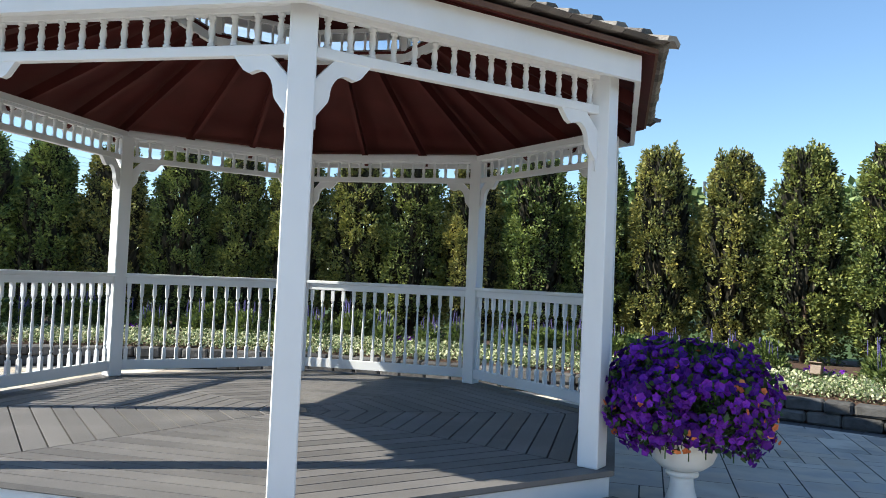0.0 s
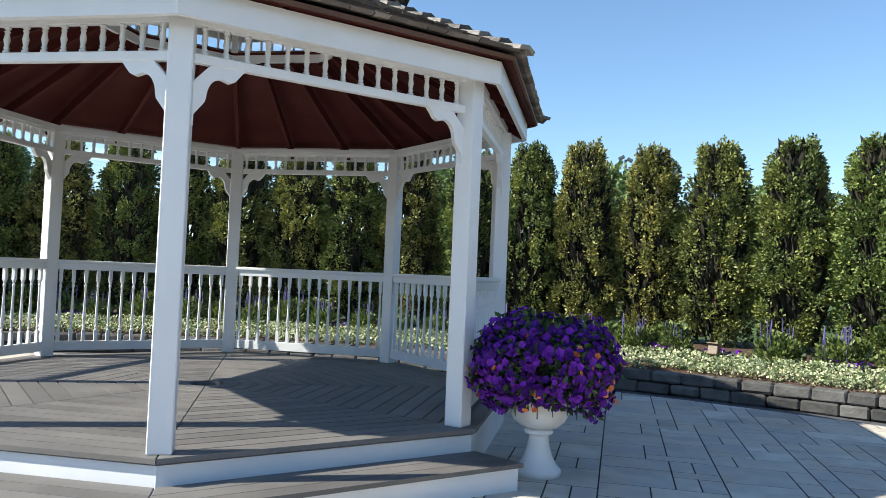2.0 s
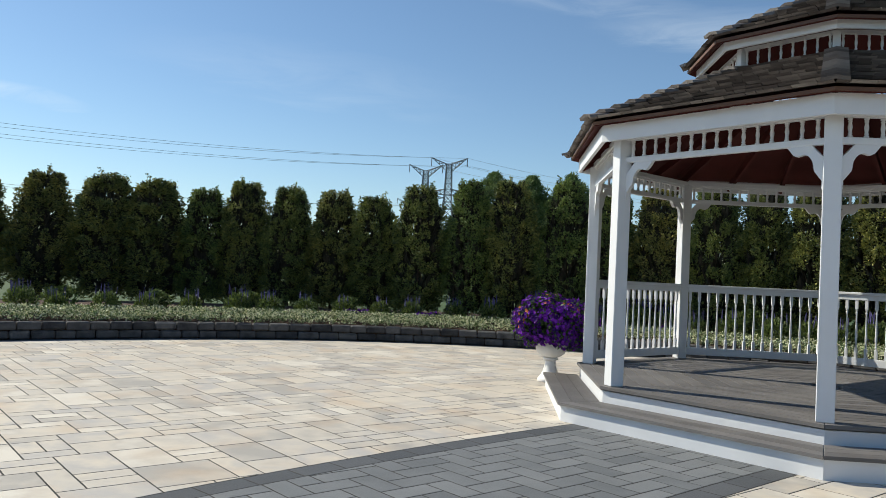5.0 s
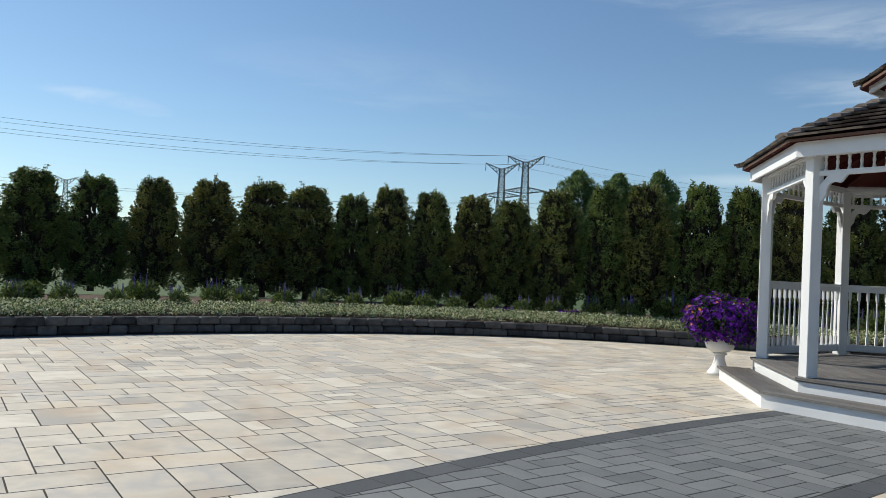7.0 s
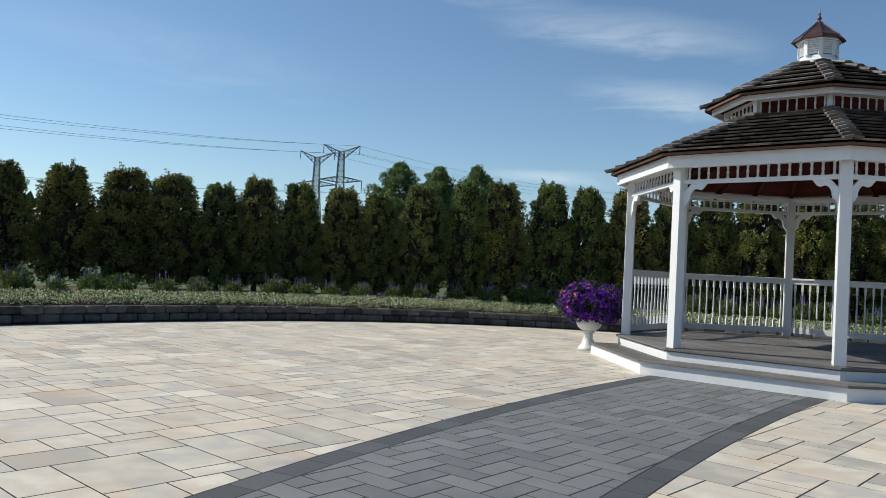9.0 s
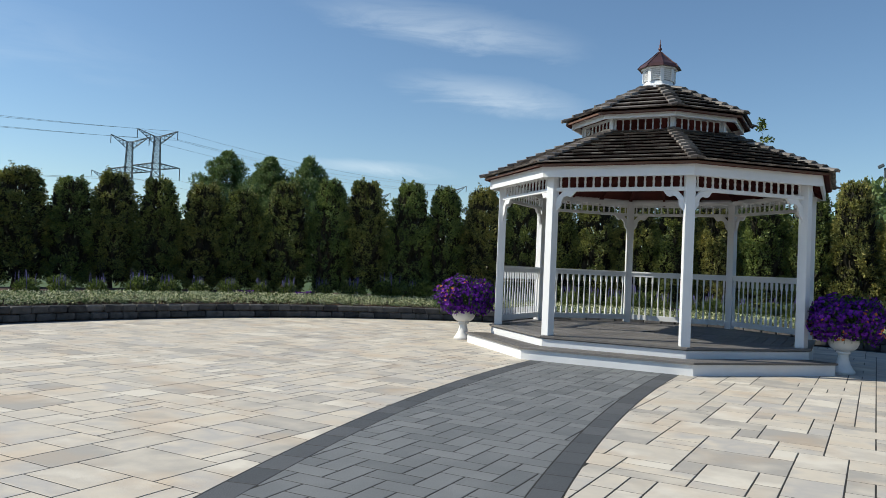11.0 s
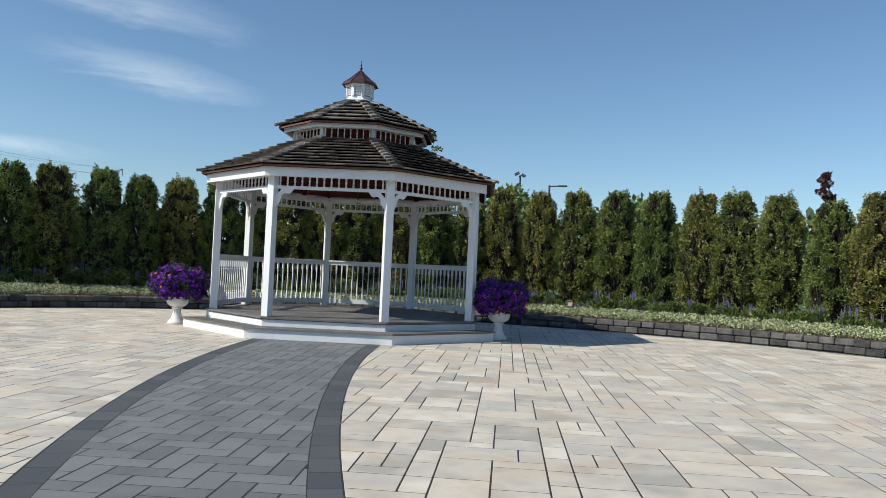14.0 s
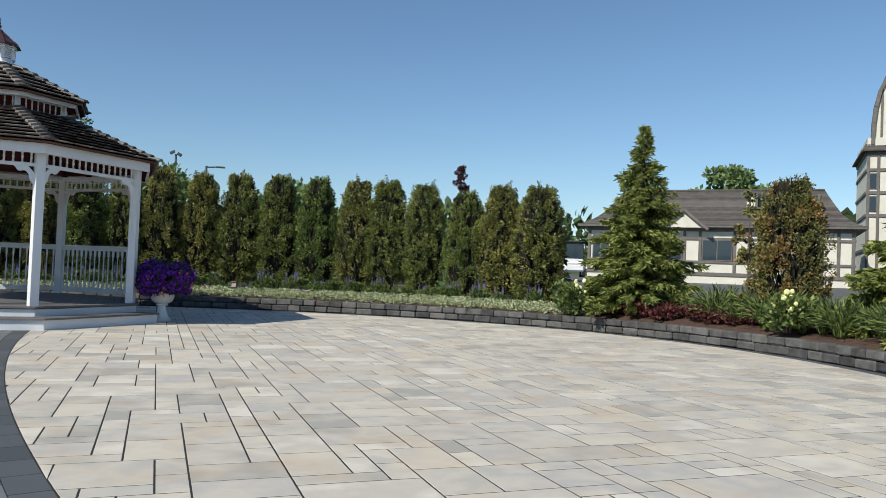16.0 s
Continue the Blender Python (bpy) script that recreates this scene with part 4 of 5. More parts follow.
# ---- single trees ----
def build_spruce(seed, h, w, mat=None, name="spruce", label="young green spruce with drooping branches", n_whorl=34, dens=1.0):
    rs = np.random.RandomState(seed)
    tree = group_base(name)
    bm = bmesh.new()
    add_lathe(bm, [(0.07, -0.1), (0.055, h * 0.3), (0.03, h * 0.7), (0.006, h)], 8)
    part("trunk", bm, BARK, tree, smooth=True)
    pts, dirs, sz = [], [], []
    bm = bmesh.new()
    for i in range(n_whorl):
        f = i / (n_whorl - 1)
        z = h * (0.05 + 0.94 * f)
        reach = w * 0.5 * (1 - f) ** 1.15 * rs.uniform(0.65, 1.2) + 0.05 + 0.12 * (1 - f)
        for k in range(13 if f < 0.6 else 9):
            a = rs.uniform(0, 6.28)
            l = reach * rs.uniform(0.65, 1.08)
            out = np.array([math.cos(a), math.sin(a), 0])
            side = np.array([-math.sin(a), math.cos(a), 0])
            m = max(5, int(l * 26 * dens))
            prev = None
            for j in range(m):
                s = (j + 1) / m
                p = out * l * s + np.array([0, 0, z + l * ((0.12 + 0.5 * f * f) * s - 0.42 * s * s + 0.18 * s ** 4)])
                if j % max(1, m // 3) == 0 or j == m - 1:
                    if prev is not None:
                        v = Vector(p) - Vector(prev)
                        add_lathe(bm, [(0.008 * (1 - s) + 0.003, 0), (0.006 * (1 - s) + 0.002, v.length)], 4, Vector(prev), v.to_track_quat("Z", "Y").to_matrix().to_4x4())
                    prev = p
                for q in range(8):
                    sgn = 1 if q % 2 else -1
                    d = out * rs.uniform(0.4, 1.0) + side * sgn * rs.uniform(0.2, 1.0) + np.array([0, 0, rs.uniform(-0.9, 0.25)])
                    pts.append(p + rs.normal(scale=0.02, size=3))
                    dirs.append(d)
                    sz.append(rs.uniform(0.10, 0.20) * (0.6 + 0.5 * (1 - f)))
    part("branches", bm, BARK, tree)
    leaves("crown", pts, dirs, sz, mat or SPRUCE, tree, 0.12)
    return tagged(tree, label, "tree")


def build_broadleaf(seed, h, w, mat, name, label, trunk=0.09, clear=0.35, n=34, leaf=0.22, per=170):
    rs = np.random.RandomState(seed)
    tree = group_base(name)
    bm = bmesh.new()
    add_lathe(bm, [(trunk, -0.2), (trunk * 0.75, h * 0.35), (trunk * 0.35, h * 0.75), (trunk * 0.1, h * 0.95)], 8)
    pts, dirs = [], []
    for i in range(n):
        f = rs.uniform(clear, 0.98)
        prof = math.sin(math.pi * min(1, max(0.05, (f - clear + 0.12) / (1.1 - clear)))) ** 0.7
        a, r = rs.uniform(0, 6.28), w * 0.5 * prof * math.sqrt(rs.uniform(0.1, 1))
        c = np.array([r * math.cos(a), r * math.sin(a), f * h])
        root = Vector((0, 0, max(0.2 * h, f * h - r * 0.9)))
        v = Vector(c) - root
        add_lathe(bm, [(trunk * 0.25, 0), (trunk * 0.06, v.length)], 5, root, v.to_track_quat("Z", "Y").to_matrix().to_4x4())
        p = rs.normal(size=(per, 3))
        p /= np.linalg.norm(p, axis=1)[:, None]
        s = rs.uniform(0.08, 0.17) * w
        pts.append(c + p * s * rs.uniform(0.4, 1.1, size=(per, 1)) * np.array([1, 1, 0.8]))
        dirs.append(p + rs.normal(size=p.shape) * 0.5)
    part("trunk", bm, BARK, tree, smooth=True)
    pts = np.concatenate(pts)
    leaves("crown", pts, np.concatenate(dirs), rs.uniform(0.6, 1.2, len(pts)) * leaf, mat, tree, 0.36)
    return tagged(tree, label, "tree")


def build_pine(seed, h, w):
    """Airy pine: tiers of rising limbs, each ending in tufts of long needles, with a few leaders at the top."""
    rs = np.random.RandomState(seed)
    tree = group_base("pine_tree")
    bm = bmesh.new()
    add_lathe(bm, [(0.22, -0.2), (0.17, h * 0.3), (0.10, h * 0.7), (0.02, h)], 8)
    pts, dirs = [], []
    tiers = 20
    for i in range(tiers):
        f = (i + rs.uniform(-0.3, 0.3)) / (tiers - 1)
        z = h * (0.16 + 0.80 * f)
        reach = w * 0.5 * (1.0 - max(0, f) ** 2.6) + 0.35
        for k in range(7):
            a = 6.283 * (k + rs.uniform(-0.35, 0.35)) / 7
            l = reach * rs.uniform(0.55, 1.1)
            rise = rs.uniform(0.15, 0.55) + 0.25 * f
            d = Vector((math.cos(a), math.sin(a), rise)).normalized()
            tube(bm, (0, 0, z), d * l + Vector((0, 0, z)), 0.05, 5, 0.012)
            m = max(3, int(l / 0.34))
            for j in range(m):
                s = 0.35 + 0.65 * (j + 1) / m
                c = np.array(d * l * s) + np.array([0, 0, z]) + rs.normal(scale=0.16, size=3) * (1.2 - 0.5 * s)
                n = 34
                p = rs.normal(size=(n, 3))
                p /= np.linalg.norm(p, axis=1)[:, None]
                pts.append(c + p * rs.uniform(0.05, 0.3, size=(n, 1)))
                dirs.append(p + np.array([d.x, d.y, 0.9]) * 0.7)
    part("trunk", bm, BARK, tree, smooth=True)
    pts = np.concatenate(pts)
    leaves("crown", pts, np.concatenate(dirs), rs.uniform(0.22, 0.44, len(pts)), PINE, tree, 0.13)
    return tagged(tree, "tall airy green pine behind the hedge", "tree", "pines behind the hedge")


def build_single_trees():
    build_spruce(3, 3.92, 2.75).matrix_basis = pose(12.45, -2.25, BED + 0.2)
    t = build_spruce(4, 3.3, 2.7)
    t.matrix_basis = pose(13.7, -8.0, BED + 0.2)
    t = arborvitae(77, 2.55, 1.2)
    t.children[0].data.materials[0] = RUSTY
    t.matrix_basis = pose(13.35, -5.35, BED + 0.2)
    tagged(t, "rusty half-dead arborvitae with brown patches", "tree", "single evergreens")
    build_broadleaf(5, 2.75, 0.5, RUSTY, "thin_sapling", "thin bare sapling with rusty leaves", 0.025, 0.1, 26, 0.07, 60).matrix_basis = pose(13.0, -4.75, BED)
    build_broadleaf(6, 5.3, 0.5, SHRUB, "young_tree", "slender young tree with sparse green leaves", 0.02, 0.76, 20, 0.07, 26).matrix_basis = pose(0.98, 8.0, BED + 0.1)
    build_broadleaf(7, 4.6, 0.6, PURPLELEAF, "purple_tree", "slim tree with dark purple leaves", 0.05, 0.25, 60, 0.08, 60).matrix_basis = pose(12.6, 7.9, BED)
    # taller pines standing behind the hedge
    for i, (x, y, h, w) in enumerate(((-63.5, 57.2, 14.2, 9.5), (-53.4, 53.0, 12.5, 7.0), (-49.6, 55.0, 12.6, 7.0), (-58.0, 57.0, 11.6, 8.0))):
        build_pine(90 + i, h, w).matrix_basis = pose(x, y, 0.0)
    t = build_spruce(99, 3.1, 1.6, WOODS, "conifer", "dark conifer at the end of the hedge", 20, 0.9)
    t.matrix_basis = pose(12.6, 2.15, 0.3)
    # broad trees past the hedge
    for i, (x, y, h, w) in enumerate(((4.0, 20.0, 4.6, 4.5), (-0.5, 16.0, 4.2, 3.6), (9.5, 19.0, 4.4, 4.6), (58.0, 44.0, 11.5, 9.0))):
        build_broadleaf(120 + i, h, w, PINE, "broadleaf_tree", "full green broadleaf tree in the distance", 0.14, 0.22, 44, 0.3 if i < 3 else 0.6, 150).matrix_basis = pose(x, y, 0.2 if i < 3 else 1.5)


def build_far_woods():
    """A belt of woodland all round, far off: uneven clumps of leaves."""
    rs = np.random.RandomState(2)
    woods = tagged(group_base("far_woods"), "distant belt of mixed green woodland", "woodland", kind="stuff")
    pts, dirs, sz = [], [], []
    for i in range(420):
        a = 2 * math.pi * i / 420 + rs.uniform(-0.01, 0.01)
        d = rs.uniform(62, 95)
        right = -0.9 < a < 1.25 or a > 2 * math.pi - 0.9
        h = rs.uniform(3.0, 6.0) * (1.0 if not right else 0.9)
        base = 2.0 if right else 0.0
        n = 110
        p = rs.normal(size=(n, 3))
        p /= np.linalg.norm(p, axis=1)[:, None]
        c = np.array([CX + d * math.cos(a), CY + d * math.sin(a), base + h * 0.5])
        pts.append(c + p * np.array([1.5, 1.5, h * 0.55]) * rs.uniform(0.5, 1.05, size=(n, 1)))
        dirs.append(p + np.array([0, 0, 0.3]))
        sz.append(rs.uniform(0.6, 1.3, n))
    leaves("woodland", np.concatenate(pts), np.concatenate(dirs), np.concatenate(sz), WOODS, woods, 0.45, "stuff")


# ---- poles and pylons ----
def build_poles():
    pole = group_base("street_lamp")
    bm = bmesh.new()
    tube(bm, (0, 0, 0), (0, 0, 8.6), 0.11, 8, 0.09)
    part("pole", bm, POLEGREY, pole)
    bm = bmesh.new()
    tube(bm, (0, 0, 8.5), (0.7, 0, 8.55), 0.06)
    part("arm", bm, POLEGREY, pole)
    bm = bmesh.new()
    add_box(bm, (0.75, 0.32, 0.12), (1.1, 0, 8.56), None, 0.03)
    part("lamp_head", bm, POLEGREY, pole)
    tagged(pole, "tall dark street lamp with one flat head", "street lamp")
    pole.matrix_basis = pose(7.94, 48.8, 0.2, 0, 0, -10)
    p2 = group_base("floodlight_pole")
    bm = bmesh.new()
    tube(bm, (0, 0, 0), (0, 0, 7.2), 0.08, 8, 0.06)
    part("pole", bm, POLEGREY, p2)
    for s in (-1, 1):
        bm = bmesh.new()
        add_box(bm, (0.3, 0.25, 0.16), (0.2 * s, 0, 7.25 - 0.05 * s), Matrix.Rotation(0.5 * s, 4, "Y"), 0.02)
        part("floodlight", bm, POLEGREY, p2)
    tagged(p2, "dark pole with two floodlights", "street lamp")
    p2.matrix_basis = pose(4.75, 32.4, 0.2)


def build_pylon():
    """Lattice pylon, 45 m high: two arms that rise outwards from the head and a level arm below, all trussed."""
    py = group_base("pylon")
    r = 0.12

    def half(z):
        return 3.4 * (1 - z / 30) + 1.25 * z / 30 if z < 30 else 1.25 - 0.35 * (z - 30) / 11

    levels = [0, 7, 13, 18, 22, 25, 27.5, 30, 32, 34, 36, 38, 39.6, 41]
    bm = bmesh.new()
    for za, zb in zip(levels, levels[1:]):
        a, b = half(za), half(zb)
        ca = [(-a, -a, za), (a, -a, za), (a, a, za), (-a, a, za)]
        cb = [(-b, -b, zb), (b, -b, zb), (b, b, zb), (-b, b, zb)]
        for k in range(4):
            tube(bm, ca[k], cb[k], r * 1.3, 4)
            tube(bm, ca[k], cb[(k + 1) % 4], r * 0.8, 4)
            tube(bm, ca[(k + 1) % 4], cb[k], r * 0.8, 4)
            tube(bm, cb[k], cb[(k + 1) % 4], r * 0.8, 4)
    part("lattice_tower", bm, STEEL, py)
    # foot and head of the arm at the tower, then its tip
    for low, high, reach, tip_z, drop in ((38.6, 41.0, 6.4, 43.2, 3.0), (30.0, 32.0, 7.6, 30.8, 4.2)):
        for s in (-1, 1):
            bm = bmesh.new()
            tip = Vector((s * reach, 0, tip_z))
            for y in (-1, 1):
                foot, head = Vector((s * half(low), y * half(low), low)), Vector((s * half(high), y * half(high), high))
                tube(bm, foot, tip, r, 4)
                tube(bm, head, tip, r, 4)
                last = head
                for f in (0.25, 0.5, 0.75):
                    lo, hi = foot.lerp(tip, f), head.lerp(tip, f)
                    tube(bm, last, lo, r * 0.7, 4)
                    tube(bm, lo, hi, r * 0.7, 4)
                    last = hi
            arm = part("crossarm", bm, STEEL, py)
            bm = bmesh.new()
            tube(bm, tip, tip - Vector((0, 0, drop)), r * 1.2, 6)
            part("insulator", bm, STEEL, arm)
    return tagged(py, "grey steel lattice power pylon", "pylon", "pylons")


def build_power_line():
    py = build_pylon()
    spots = [(-183.6, 154.2, 0.91, 40), (-200.1, 158.1, 0.90, 40), (-309.7, 237.2, 0.93, 40), (-167.9, 325.0, 0.96, 25), (-184.2, 316.3, 0.88, 25), (-199.6, 307.1, 0.84, 25), (-392, 54, 0.85, 75)]
    for i, (x, y, s, turn) in enumerate(spots):
        ob = py if i == 0 else copy_thing(py, Matrix())
        ob.matrix_basis = pose(x, y, 0, 0, 0, turn)
        ob.scale = (s, s, s)
    # conductors from the nearest pylon past the hedge and on to the next
    for dx, z in ((-6.4, 40.2), (6.4, 40.2), (-7.6, 26.6), (7.6, 26.6), (-6.4, 43.2), (6.4, 43.2)):
        m = pose(-183.6, 154.2, 0, 0, 0, 40) @ Matrix.Scale(0.91, 4)
        a = m @ Vector((dx, 0, z))
        for b in (Vector((-250, -90, z + 2)) + (a - Vector((-183.6, 154.2, z))), pose(-167.9, 325.0, 0, 0, 0, 25) @ Vector((dx, 0, z * 0.96))):
            bm = bmesh.new()
            n = 20
            side = (b - a).cross(Vector((0, 0, 1))).normalized() * 0.04
            up = Vector((0, 0, 0.04))
            rings = []
            for i in range(n + 1):
                s = i / n
                p = a.lerp(b, s) - Vector((0, 0, 26 * s * (1 - s) if b.y < 0 else 14 * s * (1 - s)))
                rings.append([bm.verts.new(p + o) for o in (side, up, -side, -up)])
            for ra, rb in zip(rings, rings[1:]):
                for k in range(4):
                    bm.faces.new((ra[k], ra[(k + 1) % 4], rb[(k + 1) % 4], rb[k]))
            tagged(part("power_cable", bm, CABLE), "thin sagging power cable between pylons", "cable", "power cables")


# ---- club house and cart beyond the bed ----
def build_house():
    house = group_base("clubhouse", (28.06, 23.93, 1.4), -46)
    L, D, H = 14.3, 8.0, 2.75
    bm = bmesh.new()
    add_box(bm, (L, D, H + 1.5), (L / 2, D / 2, (H - 1.5) / 2))
    part("wall", bm, STUCCO, house)
    for z, t in ((0.10, 0.2), (0.78, 0.14), (2.1, 0.14), (2.62, 0.2)):
        bm = bmesh.new()
        add_box(bm, (L + 0.08, 0.08, t), (L / 2, -0.03, z), None, 0.01)
        part("timber", bm, TIMBER, house)
    for x in (0.1, 1.4, 2.5, 3.5, 4.4, 5.6, 6.45, 8.3, 9.1, 10.0, 10.9, 11.8, 12.7, 13.5, 14.2):
        bm = bmesh.new()
        add_box(bm, (0.16, 0.07, H), (x, -0.032, H / 2), None, 0.01)
        part("timber", bm, TIMBER, house)
    for x0, x1, z0, z1 in ((0.3, 1.25, 0.85, 2.25), (4.55, 5.5, 0.85, 2.05), (6.55, 8.2, 0.85, 2.08)):
        bm = bmesh.new()
        add_box(bm, (x1 - x0, 0.06, z1 - z0), ((x0 + x1) / 2, -0.06, (z0 + z1) / 2), None, 0.01)
        win = part("window", bm, TIMBER, house)
        n = 2
        for k in range(n):
            w = (x1 - x0 - 0.06 * (n + 1)) / n
            bm = bmesh.new()
            add_box(bm, (w, 0.02, z1 - z0 - 0.14), (x0 + 0.06 + w / 2 + k * (w + 0.06), -0.095, (z0 + z1) / 2))
            part("pane", bm, WINDOW, win)
    # hipped roof laid in courses, flaring out over the eaves
    e, ridge_in, rise = 0.55, 1.35, 2.45
    courses = 22
    bm = bmesh.new()

    def ring(f, up):
        g = 0.62 * f + 0.38 * f * f if f < 0.45 else 0.62 * 0.45 + 0.38 * 0.2025 + (f - 0.45) / 0.55 * (1 - 0.62 * 0.45 - 0.38 * 0.2025)
        flare = f ** 0.62
        x0, x1 = -e + (ridge_in + e) * flare, L + e - (ridge_in + e) * flare
        y0, y1 = -e + (D / 2 + e) * f, D + e - (D / 2 + e) * f
        z = H + 0.08 + rise * g + up
        return [(x0, y0, z), (x1, y0, z), (x1, y1, z), (x0, y1, z)]

    for c in range(courses):
        f0, f1 = c / courses, min(1.0, (c + 1.25) / courses)
        vs = [[bm.verts.new(v) for v in ring(f, up)] for f, up in ((f0, 0.05), (f1, 0.0))]
        low = [bm.verts.new((v.co.x, v.co.y, v.co.z - 0.06)) for v in vs[0]]
        for k in range(4):
            k2 = (k + 1) % 4
            bm.faces.new((vs[0][k], vs[0][k2], vs[1][k2], vs[1][k]))
            bm.faces.new((low[k], low[k2], vs[0][k2], vs[0][k]))
    roof = part("roof", bm, OLDROOF, house, "grey weathered shingle hip roof")
    bm = bmesh.new()
    add_box(bm, (L - 2 * ridge_in, 0.25, 0.1), (L / 2, D / 2, H + 0.1 + rise), None, 0.02)
    part("ridge_cap", bm, OLDROOF, roof)
    bm = bmesh.new()
    add_box(bm, (L + 2 * e, D + 2 * e, 0.12), (L / 2, D / 2, H + 0.02), None, 0.02)
    part("gutter", bm, TIMBER, house)
    # small gable over the middle, with its own roof boards
    bm = bmesh.new()
    v = [bm.verts.new(c) for y in (-0.62, 2.6) for c in ((4.45, y, H - 0.05), (6.7, y, H - 0.05), (5.58, y, H + 0.92))]
    for f in ((0, 1, 2), (3, 5, 4), (0, 3, 4, 1), (0, 2, 5, 3), (1, 4, 5, 2)):
        bm.faces.new([v[i] for i in f])
    gable = part("gable", bm, STUCCO, house)
    for s in (-1, 1):
        a, b = Vector((5.58, 1.0, H + 1.03)), Vector((5.58 + s * 1.36, 1.0, H - 0.12))
        d = b - a
        bm = bmesh.new()
        add_box(bm, (d.length, 3.6, 0.10), (a + b) / 2, Matrix.Rotation(math.atan2(-d.z, d.x), 4, "Y"), 0.01)
        part("gable_roof", bm, OLDROOF, gable)
        bm = bmesh.new()
        add_box(bm, (d.length, 0.06, 0.16), (a + b) / 2 - Vector((0, 1.82, 0.06)), Matrix.Rotation(math.atan2(-d.z, d.x), 4, "Y"), 0.01)
        part("bargeboard", bm, TIMBER, gable)
    # sunk roof terrace with a dark rail
    bm = bmesh.new()
    add_box(bm, (3.7, 1.6, 0.08), (10.8, 1.9, H + 0.88))
    terrace = part("roof_terrace", bm, TIMBER, house)
    for i in range(19):
        bm = bmesh.new()
        add_box(bm, (0.035 if i % 6 else 0.09, 0.035, 0.95), (9.0 + 0.2 * i, 1.14, H + 1.36))
        part("baluster", bm, RUBBER, terrace)
    bm = bmesh.new()
    add_box(bm, (3.75, 0.07, 0.07), (10.8, 1.14, H + 1.86), None, 0.01)
    part("handrail", bm, RUBBER, terrace)
    for x in (9.35, 12.55):
        bm = bmesh.new()
        add_box(bm, (0.14, 1.9, 1.5), (x, 2.0, H + 1.25), None, 0.01)
        part("cheek_wall", bm, TIMBER, terrace)
    for x, w in ((9.05, 0.5), (11.9, 0.8)):
        bm = bmesh.new()
        add_box(bm, (w, 0.1, 1.05), (x, 1.9, H + 1.4), None, 0.01)
        part("dormer_wall", bm, STUCCO, terrace)
    bm = bmesh.new()
    add_box(bm, (2.1, 0.06, 1.25), (10.4, 2.0, H + 1.5), None, 0.01)
    part("terrace_door", bm, WINDOW, terrace)
    tagged(house, "single-storey half-timbered clubhouse with grey shingle roof", "building")


